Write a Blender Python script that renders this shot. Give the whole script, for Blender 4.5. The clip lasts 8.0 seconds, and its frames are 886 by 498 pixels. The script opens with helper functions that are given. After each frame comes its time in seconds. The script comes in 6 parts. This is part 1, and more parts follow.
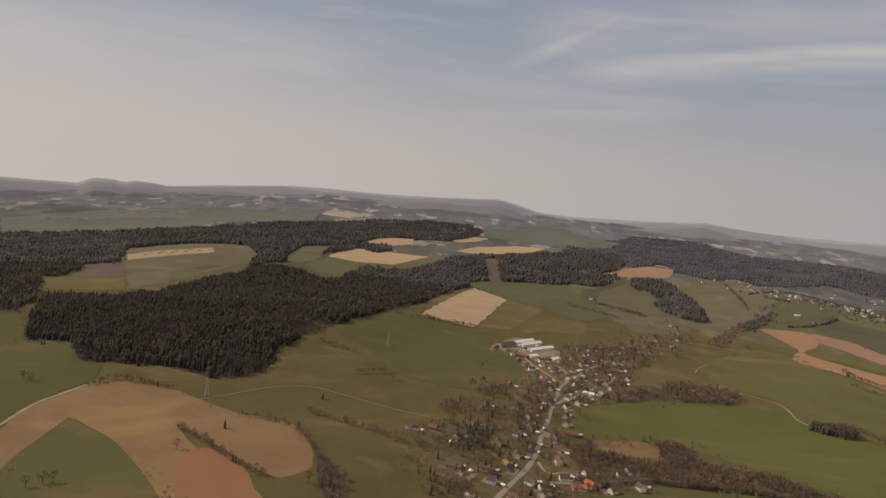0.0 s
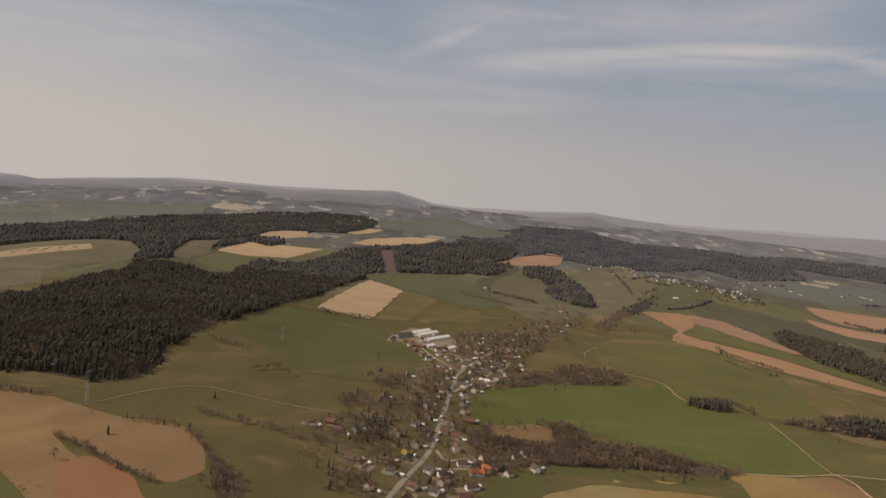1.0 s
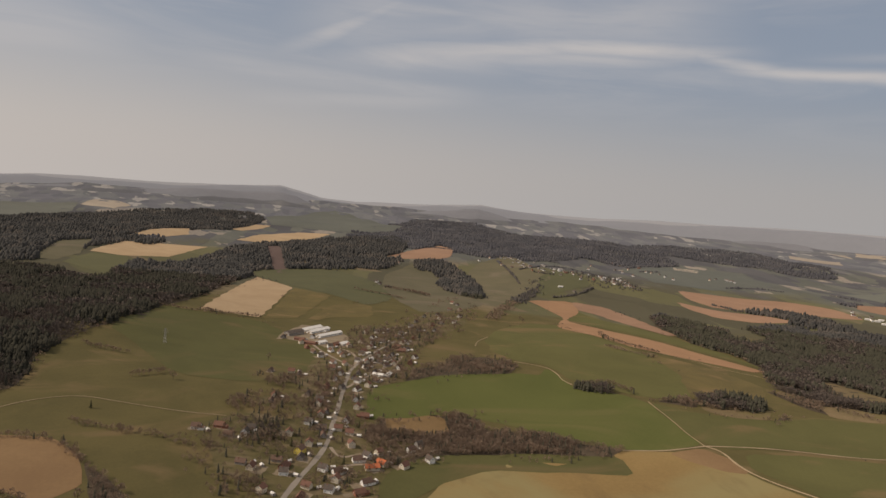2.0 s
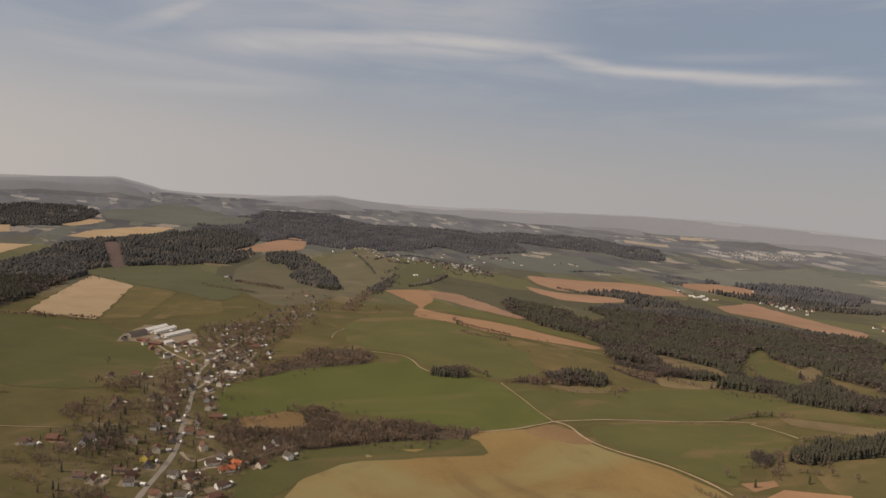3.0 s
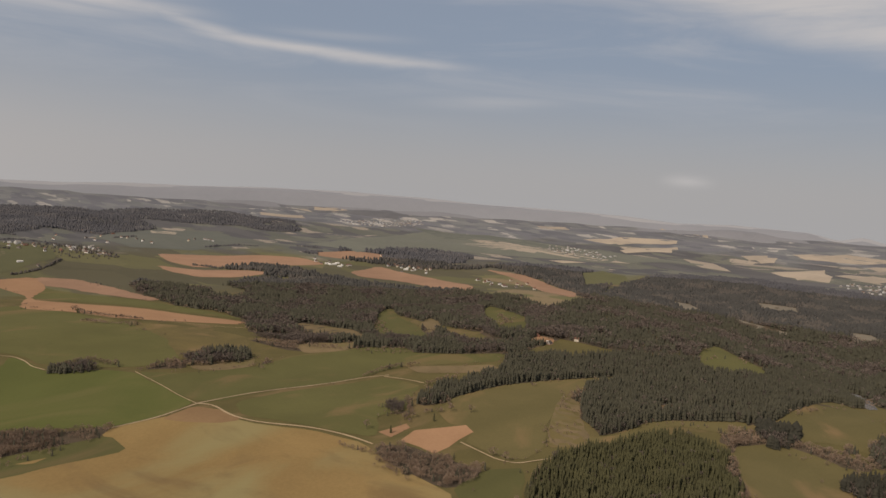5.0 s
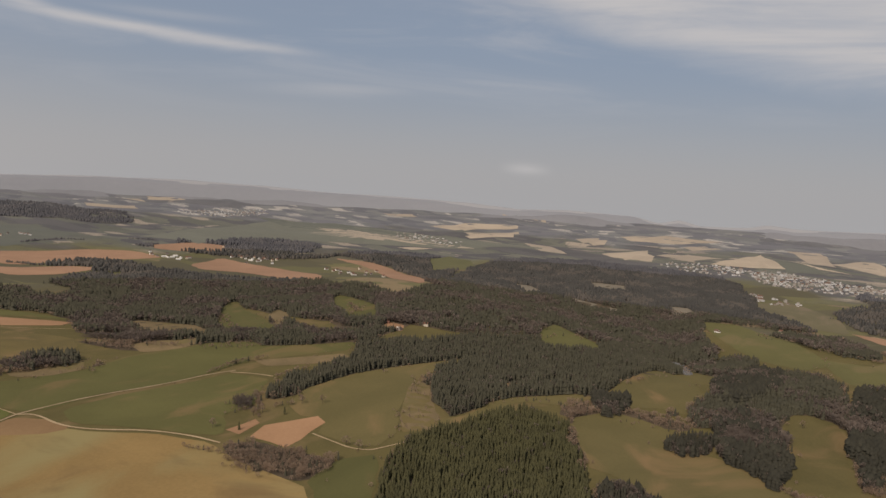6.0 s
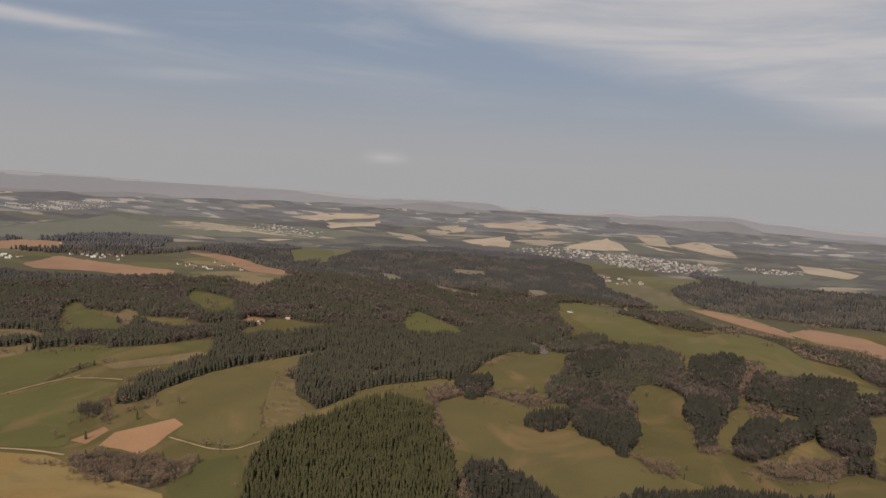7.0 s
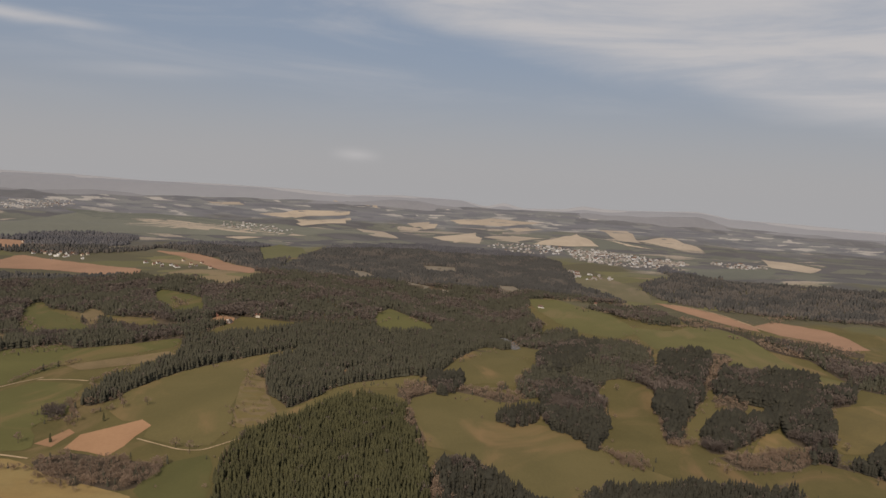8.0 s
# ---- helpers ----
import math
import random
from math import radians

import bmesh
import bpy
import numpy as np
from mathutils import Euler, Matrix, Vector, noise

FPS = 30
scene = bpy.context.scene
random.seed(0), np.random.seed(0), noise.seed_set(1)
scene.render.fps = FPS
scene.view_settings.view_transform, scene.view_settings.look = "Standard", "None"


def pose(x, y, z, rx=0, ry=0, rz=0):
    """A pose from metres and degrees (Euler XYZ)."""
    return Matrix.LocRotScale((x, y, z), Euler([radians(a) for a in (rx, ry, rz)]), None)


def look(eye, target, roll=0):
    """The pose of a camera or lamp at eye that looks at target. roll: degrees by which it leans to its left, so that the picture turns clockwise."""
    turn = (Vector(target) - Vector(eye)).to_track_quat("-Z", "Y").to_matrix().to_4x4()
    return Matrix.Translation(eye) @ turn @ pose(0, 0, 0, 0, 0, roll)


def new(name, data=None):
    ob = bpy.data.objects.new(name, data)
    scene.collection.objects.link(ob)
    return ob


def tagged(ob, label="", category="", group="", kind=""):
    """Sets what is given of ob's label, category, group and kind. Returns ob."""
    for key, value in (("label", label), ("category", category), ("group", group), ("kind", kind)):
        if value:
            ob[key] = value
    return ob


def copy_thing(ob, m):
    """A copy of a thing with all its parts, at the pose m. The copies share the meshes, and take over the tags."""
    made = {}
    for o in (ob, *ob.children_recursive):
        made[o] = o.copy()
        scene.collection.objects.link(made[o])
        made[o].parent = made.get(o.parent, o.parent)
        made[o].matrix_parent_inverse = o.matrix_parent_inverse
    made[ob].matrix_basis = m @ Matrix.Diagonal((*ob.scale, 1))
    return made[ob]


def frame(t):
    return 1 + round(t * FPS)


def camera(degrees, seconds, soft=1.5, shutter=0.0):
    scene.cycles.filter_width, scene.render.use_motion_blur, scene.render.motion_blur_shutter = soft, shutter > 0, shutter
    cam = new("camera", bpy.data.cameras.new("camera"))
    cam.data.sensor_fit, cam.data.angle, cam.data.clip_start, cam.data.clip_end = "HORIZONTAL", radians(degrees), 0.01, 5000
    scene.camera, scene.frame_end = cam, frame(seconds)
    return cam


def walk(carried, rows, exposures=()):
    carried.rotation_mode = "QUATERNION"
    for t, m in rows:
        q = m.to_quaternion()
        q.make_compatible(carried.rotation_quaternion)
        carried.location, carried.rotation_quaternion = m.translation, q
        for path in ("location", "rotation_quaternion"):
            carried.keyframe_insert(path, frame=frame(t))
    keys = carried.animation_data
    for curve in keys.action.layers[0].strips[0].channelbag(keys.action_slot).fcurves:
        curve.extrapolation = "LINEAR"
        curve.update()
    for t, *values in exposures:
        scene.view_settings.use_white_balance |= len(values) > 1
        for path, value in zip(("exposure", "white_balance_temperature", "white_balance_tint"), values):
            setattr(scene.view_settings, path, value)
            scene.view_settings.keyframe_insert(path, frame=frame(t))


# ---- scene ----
from mathutils import geometry

# ---- camera ----
cam = camera(64.0, 8.0, soft=1.5)


def glide(t, yaw, pitch, roll):
    a, b = radians(yaw), radians(pitch)
    way = Vector((-math.sin(a) * math.cos(b), math.cos(a) * math.cos(b), math.sin(b)))
    eye = Vector((0.25 * t, 0.4 * t, 300))
    return t, look(eye, eye + 100 * way, roll)


PATH = [
    glide(0.0, 0.0, -5.01, 5.79), glide(0.5, -4.24, -4.92, 5.66), glide(1.0, -8.49, -4.88, 5.55),
    glide(2.5, -22.79, -4.42, 4.77), glide(3.0, -29.09, -4.38, 4.58), glide(3.5, -35.17, -4.43, 4.37),
    glide(4.0, -42.23, -4.40, 4.22), glide(4.5, -49.96, -4.43, 4.0), glide(5.0, -57.96, -4.47, 3.86),
    glide(6.5, -75.82, -4.8, 3.29), glide(7.0, -81.43, -4.92, 3.01), glide(7.5, -84.02, -4.96, 2.84),
    glide(8.0, -83.8, -5.07, 2.88),
]
walk(cam, PATH, ((0.0, 0.0, 6720, 10.8), (3.0, 0.0, 6650, 10.8), (4.5, 0.0, 6580, 10.5), (6.5, 0.0, 6400, 10.5), (8.0, 0.0, 6400, 10.5)))

# ---- sky and sun ----
SUN_AZ, SUN_EL = -82.0, 42.0
world = bpy.data.worlds.new("sky")
scene.world = world
world.use_nodes = True


class Nodes:
    """A short hand for building node trees."""

    def __init__(self, tree):
        self.tree = tree
        tree.nodes.clear()

    def add(self, kind, **settings):
        n = self.tree.nodes.new(kind)
        for k, v in settings.items():
            setattr(n, k, v)
        return n

    def put(self, socket, value):
        if isinstance(value, bpy.types.NodeSocket):
            self.tree.links.new(value, socket)
        elif isinstance(value, tuple) and len(value) == 3 and socket.type == "RGBA":
            socket.default_value = (*value, 1)
        else:
            socket.default_value = value

    def math(self, op, a, b=0.0, c=0.0, clamp=False):
        n = self.add("ShaderNodeMath", operation=op, use_clamp=clamp)
        for s, v in zip(n.inputs, (a, b, c)):
            self.put(s, v)
        return n.outputs[0]

    def mix(self, fac, a, b, blend="MIX"):
        n = self.add("ShaderNodeMix", data_type="RGBA", blend_type=blend)
        self.put(n.inputs[0], fac), self.put(n.inputs[6], a), self.put(n.inputs[7], b)
        return n.outputs[2]

    def noise(self, vector, scale, detail=4.0, rough=0.55, distort=0.0):
        n = self.add("ShaderNodeTexNoise")
        self.put(n.inputs["Vector"], vector)
        n.inputs["Scale"].default_value, n.inputs["Detail"].default_value = scale, detail
        n.inputs["Roughness"].default_value, n.inputs["Distortion"].default_value = rough, distort
        return n.outputs[0]

    def span(self, value, a, b, lo=0.0, hi=1.0):
        n = self.add("ShaderNodeMapRange", interpolation_type="SMOOTHSTEP")
        for s, v in zip(n.inputs, (value, a, b, lo, hi)):
            self.put(s, v)
        return n.outputs[0]

    def stretch(self, vector, scale, turn=0.0):
        n = self.add("ShaderNodeMapping")
        self.put(n.inputs[0], vector)
        n.inputs["Scale"].default_value, n.inputs["Rotation"].default_value = scale, (0, 0, turn)
        return n.outputs[0]


def make_sky():
    k = Nodes(world.node_tree)
    way = k.add("ShaderNodeTexCoord").outputs["Generated"]
    split = k.add("ShaderNodeSeparateXYZ")
    k.put(split.inputs[0], way)
    x, y, z = split.outputs
    el = k.math("MULTIPLY", k.math("ARCSINE", z), 57.2958)
    az = k.math("MULTIPLY", k.math("ARCTAN2", x, y), 57.2958)
    air = k.add("ShaderNodeTexSky", sky_type="NISHITA", sun_disc=False, sun_elevation=radians(SUN_EL), sun_rotation=radians(SUN_AZ),
                air_density=1.2, dust_density=4.0, altitude=600)
    blue = k.mix(1.0, air.outputs[0], (0.085, 0.085, 0.085), "MULTIPLY")
    # a thin high veil over the whole sky, thick and warm near the horizon
    veil = k.mix(k.span(el, 0.5, 11.0), (0.388, 0.378, 0.378), (0.265, 0.305, 0.38))
    glow = k.math("MULTIPLY", k.span(az, 55.0, -45.0), k.span(el, 16.0, 2.0))
    veil = k.mix(k.math("MULTIPLY", glow, 0.55), veil, (0.685, 0.615, 0.560))
    sky = k.mix(k.span(el, -1.0, 14.0, 0.96, 0.78), blue, veil)
    # cirrus: noise drawn out along the bands of cloud
    flat = k.add("ShaderNodeCombineXYZ")
    k.put(flat.inputs[0], az), k.put(flat.inputs[1], el)
    wisps = k.noise(k.stretch(flat.outputs[0], (0.045, 0.30, 1), -0.06), 1.0, 6.0, 0.6, 0.6)
    fine = k.noise(k.stretch(flat.outputs[0], (0.07, 0.50, 1), -0.08), 1.0, 4.0, 0.55, 0.6)
    thin = k.math("MULTIPLY", k.span(wisps, 0.42, 0.75), k.span(el, 3.0, 12.0, 0.0, 0.34))
    cover = thin
    for a0, e0, a1, e1, wide, power in STREAKS:
        slope = (e1 - e0) / (a1 - a0)
        line = k.math("ADD", k.math("MULTIPLY", k.math("SUBTRACT", az, a0), slope), e0)
        line = k.math("ADD", line, k.math("MULTIPLY", k.math("SUBTRACT", wisps, 0.5), 0.5 + wide * 1.1))
        off = k.math("DIVIDE", k.math("SUBTRACT", el, line), wide)
        band = k.math("POWER", 2.718, k.math("MULTIPLY", k.math("MULTIPLY", off, off), -1.0))
        fade = min(5.0, (a1 - a0) / 2)
        ends = k.math("MULTIPLY", k.span(az, a0 - fade, a0 + fade), k.span(az, a1 + fade, a1 - fade))
        band = k.math("MULTIPLY", k.math("MULTIPLY", band, ends), k.span(fine, 0.25, 0.62, 0.45 * power, power))
        cover = k.math("MAXIMUM", cover, band)
    # a broad sheet of cloud with a slanting lower edge
    slant = k.math("ADD", k.math("MULTIPLY", k.math("SUBTRACT", az, 68.6), -0.2237), 15.2)
    slant = k.math("ADD", slant, k.math("MULTIPLY", k.math("SUBTRACT", wisps, 0.5), 3.4))
    combed = k.noise(k.stretch(flat.outputs[0], (0.05, 0.42, 1), 0.22), 1.0, 6.0, 0.6, 0.4)
    above = k.span(k.math("SUBTRACT", el, slant), -0.8, 2.4)
    sheet_cover = k.math("MULTIPLY", k.math("MULTIPLY", above, k.span(az, 64.0, 76.0)), k.span(combed, 0.28, 0.64, 0.40, 0.92))
    cover = k.math("MAXIMUM", cover, sheet_cover)
    sky = k.mix(cover, sky, (0.54, 0.515, 0.505))
    back = k.add("ShaderNodeBackground")
    k.put(back.inputs[0], sky), k.put(back.inputs[1], SKY_POWER)
    k.put(k.add("ShaderNodeOutputWorld").inputs[0], back.outputs[0])


# bands of cirrus: from azimuth and elevation to azimuth and elevation, half width (degrees), thickness
STREAKS = (
    (9, 9.9, 28, 12.0, 1.1, 0.72), (22, 11.8, 37, 11.9, 0.75, 0.85), (34, 12.1, 42, 10.3, 0.55, 0.8), (38, 10.6, 58, 9.9, 0.42, 0.85),
    (6, 13.0, 36, 14.4, 2.3, 0.46), (4.5, 10.2, 13.5, 14.8, 0.75, 0.62), (13, 10.4, 34, 11.2, 0.6, 0.6), (44, 11.6, 53, 11.8, 0.35, 0.2),
    (71, 8.7, 80, 8.3, 0.35, 0.4), (56, 7.2, 66, 7.6, 0.45, 0.3), (75.2, 2.1, 77.8, 2.1, 0.42, 0.5), (-40, 7.5, -8, 9.5, 2.2, 0.40), (-2, 8.4, 18, 7.8, 0.7, 0.32), (3, 6.2, 18, 7.4, 0.6, 0.28),
)
SKY_POWER = 1.0
make_sky()

sun = new("sun", bpy.data.lights.new("sun", "SUN"))
sun.data.energy, sun.data.angle, sun.data.color = 2.95, radians(2.0), (1.0, 0.88, 0.74)
sun.matrix_world = look((900 * math.sin(radians(SUN_AZ)), 900 * math.cos(radians(SUN_AZ)), 900 * math.tan(radians(SUN_EL))), (0, 0, 0))


# ---- materials ----
def land(name, light, dark, scale=0.02, fine=0.4, third=None, spread=0.5, rows=0.0, turn=0.4, worn=None):
    """Soil or grass: broad patches, fine grain, an optional third colour in large worn stains, and faint drilling rows."""
    m = bpy.data.materials.new(name)
    m.use_nodes = True
    k = Nodes(m.node_tree)
    at = k.add("ShaderNodeTexCoord").outputs["Object"]
    broad = k.noise(at, scale, 5.0, 0.6, 0.5)
    grain = k.noise(at, fine, 4.0, 0.7)
    fac = k.math("ADD", k.math("MULTIPLY", broad, 0.65), k.math("MULTIPLY", grain, 0.35))
    col = k.mix(k.span(fac, 0.5 - 0.2, 0.5 + 0.2), dark, light)
    if third:
        stain = k.noise(k.stretch(at, (1, 1.7, 1), 0.7), scale * 0.55, 4.0, 0.55, 0.9)
        col = k.mix(k.span(stain, 0.62 - 0.2 * spread, 0.70), col, third)
    if worn:
        bare = k.noise(k.stretch(at, (1.6, 1, 1), -0.5), scale * 1.1, 5.0, 0.6, 0.7)
        col = k.mix(k.span(bare, 0.52, 0.74, 0.0, 0.75), col, worn)
    if rows:
        wave = k.add("ShaderNodeTexWave", wave_type="BANDS")
        k.put(wave.inputs[0], k.stretch(at, (1, 1, 1), turn))
        wave.inputs["Scale"].default_value, wave.inputs["Distortion"].default_value = 0.035, 1.5
        wave.inputs["Detail Scale"].default_value = 0.4
        col = k.mix(k.math("MULTIPLY", wave.outputs[1], rows), col, dark)
    tone = k.add("ShaderNodeObjectInfo").outputs["Random"]
    col = k.mix(1.0, col, k.mix(tone, (0.88, 0.88, 0.88), (1.1, 1.08, 1.04)), "MULTIPLY")
    surf = k.add("ShaderNodeBsdfPrincipled")
    k.put(surf.inputs["Base Color"], col)
    surf.inputs["Roughness"].default_value, surf.inputs["Specular IOR Level"].default_value = 0.95, 0.1
    surf.inputs["Diffuse Roughness"].default_value = 0.3
    bump = k.add("ShaderNodeBump")
    bump.inputs["Strength"].default_value, bump.inputs["Distance"].default_value = 0.5, 0.6
    k.put(bump.inputs["Height"], grain), k.put(surf.inputs["Normal"], bump.outputs[0])
    k.put(k.add("ShaderNodeOutputMaterial").inputs[0], surf.outputs[0])
    return m


def patchwork(k, at, scale, wood, green, soil):
    """The colour of a patchwork of woods, meadows and bare fields, each patch with its own tone."""
    cells = k.add("ShaderNodeTexVoronoi", distance="CHEBYCHEV")
    k.put(cells.inputs["Vector"], k.stretch(at, (1, 0.42, 1), 0.5))
    cells.inputs["Scale"].default_value, cells.inputs["Randomness"].default_value = scale, 0.8
    split = k.add("ShaderNodeSeparateColor")
    k.put(split.inputs[0], cells.outputs["Color"])
    pick, tone, _ = split.outputs
    region = k.noise(at, scale * 0.22, 3.0, 0.5)
    level = k.math("ADD", k.math("MULTIPLY", pick, 0.6), k.math("MULTIPLY", region, 0.8))
    col = k.mix(k.span(level, 0.70, 0.72), wood, green)
    col = k.mix(k.span(level, 0.945, 0.955), col, soil)
    col = k.mix(1.0, col, k.mix(tone, (0.85, 0.85, 0.85), (1.12, 1.1, 1.08)), "MULTIPLY")
    return k.mix(k.math("MULTIPLY", k.span(k.noise(at, scale * 4, 4.0, 0.6), 0.5, 0.7), 0.6), col, wood)


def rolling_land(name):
    """The open land: meadow in the middle, then wider and wider farmland, its colours greyed outward as painted haze.
    """
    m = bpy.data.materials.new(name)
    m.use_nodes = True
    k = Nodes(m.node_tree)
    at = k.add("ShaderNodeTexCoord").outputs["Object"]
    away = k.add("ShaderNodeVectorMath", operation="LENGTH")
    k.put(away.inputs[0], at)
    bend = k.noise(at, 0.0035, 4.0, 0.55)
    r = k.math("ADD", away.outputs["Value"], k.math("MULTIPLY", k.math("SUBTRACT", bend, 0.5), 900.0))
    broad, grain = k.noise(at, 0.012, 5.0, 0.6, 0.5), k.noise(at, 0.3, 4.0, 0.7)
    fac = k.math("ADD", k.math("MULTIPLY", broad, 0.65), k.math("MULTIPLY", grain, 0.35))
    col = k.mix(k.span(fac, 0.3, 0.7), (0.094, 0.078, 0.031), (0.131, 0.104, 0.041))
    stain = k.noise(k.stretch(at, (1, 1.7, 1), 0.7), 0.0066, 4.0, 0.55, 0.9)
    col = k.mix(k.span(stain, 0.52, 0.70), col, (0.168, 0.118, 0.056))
    # each wider ring holds more grey-blue haze in its base colours
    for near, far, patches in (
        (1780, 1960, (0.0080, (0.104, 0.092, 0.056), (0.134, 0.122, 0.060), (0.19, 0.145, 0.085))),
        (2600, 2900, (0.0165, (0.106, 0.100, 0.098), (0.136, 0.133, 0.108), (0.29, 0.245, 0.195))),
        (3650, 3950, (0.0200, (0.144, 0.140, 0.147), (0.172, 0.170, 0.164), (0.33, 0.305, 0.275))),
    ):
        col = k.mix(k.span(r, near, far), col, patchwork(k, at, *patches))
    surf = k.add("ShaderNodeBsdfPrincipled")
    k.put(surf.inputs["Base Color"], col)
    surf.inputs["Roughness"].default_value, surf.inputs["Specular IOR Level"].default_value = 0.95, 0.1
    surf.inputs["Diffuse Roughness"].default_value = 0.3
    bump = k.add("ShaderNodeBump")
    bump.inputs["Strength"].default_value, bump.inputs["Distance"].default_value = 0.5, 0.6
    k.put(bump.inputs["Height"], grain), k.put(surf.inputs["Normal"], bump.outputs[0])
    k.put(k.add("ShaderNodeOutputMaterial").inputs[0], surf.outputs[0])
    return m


def plain(name, light, dark, scale=2.0, rough=0.8, metal=0.0, island=0.0):
    """Paint, tile, bark, leaf: two tones by noise, with a tone of its own for each loose piece."""
    m = bpy.data.materials.new(name)
    m.use_nodes = True
    k = Nodes(m.node_tree)
    at = k.add("ShaderNodeTexCoord").outputs["Object"]
    col = k.mix(k.span(k.noise(at, scale, 4.0, 0.65), 0.3, 0.7), dark, light)
    if island:
        col = k.mix(k.math("MULTIPLY", k.add("ShaderNodeNewGeometry").outputs["Random Per Island"], island), col, dark)
    surf = k.add("ShaderNodeBsdfPrincipled")
    k.put(surf.inputs["Base Color"], col)
    surf.inputs["Roughness"].default_value, surf.inputs["Metallic"].default_value = rough, metal
    surf.inputs["Specular IOR Level"].default_value = 0.03 if rough >= 0.95 else 0.2
    k.put(k.add("ShaderNodeOutputMaterial").inputs[0], surf.outputs[0])
    return m


MEADOW = land("meadow grass", (0.123, 0.099, 0.041), (0.088, 0.074, 0.030), 0.012, 0.3, (0.164, 0.112, 0.054), 0.5)
MEADOW2 = land("yellow-green meadow", (0.135, 0.109, 0.047), (0.102, 0.086, 0.036), 0.008, 0.3, (0.211, 0.138, 0.068), 0.6)
OLIVE = land("olive pasture", (0.161, 0.122, 0.050), (0.115, 0.092, 0.040), 0.014, 0.3, (0.200, 0.138, 0.065), 0.5)
BANK = land("dull brushy bank", (0.212, 0.152, 0.082), (0.138, 0.104, 0.055), 0.022, 0.3, (0.150, 0.120, 0.052), 0.6)
DRY = land("dry grass", (0.250, 0.158, 0.074), (0.175, 0.112, 0.052), 0.015, 0.3)
WHEAT = land("winter wheat", (0.106, 0.110, 0.034), (0.087, 0.093, 0.028), 0.008, 0.3, (0.125, 0.114, 0.042), 0.5, 0.08, 0.9)
WHEAT_DULL = land("thin winter crop", (0.117, 0.108, 0.041), (0.093, 0.087, 0.033), 0.010, 0.3, (0.155, 0.114, 0.052), 0.5, 0.06, 0.6)
SOIL = land("pale brown soil", (0.272, 0.172, 0.086), (0.212, 0.130, 0.066), 0.010, 0.25, (0.30, 0.192, 0.088), 0.6, 0.08, 0.5)
RUST = land("rusty brown soil", (0.270, 0.138, 0.072), (0.222, 0.118, 0.062), 0.010, 0.25)
RED = land("red-brown soil", (0.375, 0.220, 0.122), (0.300, 0.172, 0.094), 0.012, 0.25, rows=0.10, turn=1.2)
TAN = land("pale dry soil", (0.44, 0.315, 0.190), (0.36, 0.25, 0.145), 0.014, 0.25, rows=0.08, turn=0.3)
PURPLE = land("dull brown soil", (0.17, 0.115, 0.095), (0.13, 0.090, 0.075), 0.012, 0.25)
GOLD = land("golden fallow", (0.312, 0.206, 0.082), (0.228, 0.150, 0.060), 0.006, 0.25, (0.275, 0.222, 0.100), 1.0, 0.05, 2.4, (0.165, 0.108, 0.052))
# green and tan fields of the far plain, washed out by painted haze
HAZEGREEN = land("hazed green plain", (0.155, 0.154, 0.125), (0.126, 0.126, 0.105), 0.004, 0.05)
HAZETAN = land("hazed tan fields", (0.395, 0.325, 0.25), (0.30, 0.25, 0.195), 0.006, 0.05)
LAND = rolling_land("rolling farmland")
# OLIVE and WHEAT_DULL again, with haze mixed into the colour
HAZEOLIVE = land("hazed olive pasture", (0.162, 0.138, 0.082), (0.128, 0.112, 0.066), 0.010, 0.15, (0.182, 0.146, 0.095), 0.5)
HAZEWHEAT = land("hazed green crop", (0.131, 0.123, 0.061), (0.108, 0.103, 0.053), 0.010, 0.15)
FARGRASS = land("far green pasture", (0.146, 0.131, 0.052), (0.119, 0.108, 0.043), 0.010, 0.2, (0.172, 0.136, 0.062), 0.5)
# DRY and RED for distant fields, dulled by haze in the colour
HAZEDRY = land("hazed dry grass", (0.209, 0.175, 0.132), (0.160, 0.138, 0.105), 0.012, 0.15)
HAZERED = land("hazed red-brown soil", (0.318, 0.194, 0.124), (0.258, 0.156, 0.100), 0.010, 0.15)
# hill colours with the haze painted in, paler for each farther ridge
FARHAZE = land("haze-coloured farthest ridge", (0.338, 0.332, 0.338), (0.324, 0.318, 0.325), 0.002, 0.02)
HAZEHILL = land("far hazed ridge", (0.295, 0.291, 0.301), (0.272, 0.269, 0.280), 0.003, 0.03)
HAZEHILL2 = land("wooded hills", (0.230, 0.225, 0.234), (0.195, 0.191, 0.200), 0.003, 0.03)
HAZEHILL3 = land("nearer hazed ridge", (0.158, 0.152, 0.154), (0.122, 0.118, 0.121), 0.006, 0.03, (0.20, 0.19, 0.18), 0.3)
LITTER = land("needle and leaf litter", (0.105, 0.078, 0.052), (0.066, 0.052, 0.036), 0.03, 0.4)
GARDEN = land("garden ground", (0.138, 0.108, 0.050), (0.086, 0.076, 0.032), 0.030, 0.35, (0.19, 0.142, 0.084), 0.7)
ASPHALT = land("worn asphalt", (0.35, 0.295, 0.235), (0.27, 0.226, 0.18), 0.05, 0.8)
YARD = land("trodden pale yard", (0.30, 0.232, 0.160), (0.20, 0.155, 0.095), 0.04, 0.6)
GRAVEL = land("pale gravel", (0.36, 0.285, 0.21), (0.27, 0.21, 0.15), 0.05, 0.8)
DIRT = land("pale dirt track", (0.42, 0.315, 0.195), (0.31, 0.23, 0.135), 0.05, 0.8)
WATER = plain("river water", (0.24, 0.24, 0.24), (0.2, 0.2, 0.2), 0.02, 0.15)
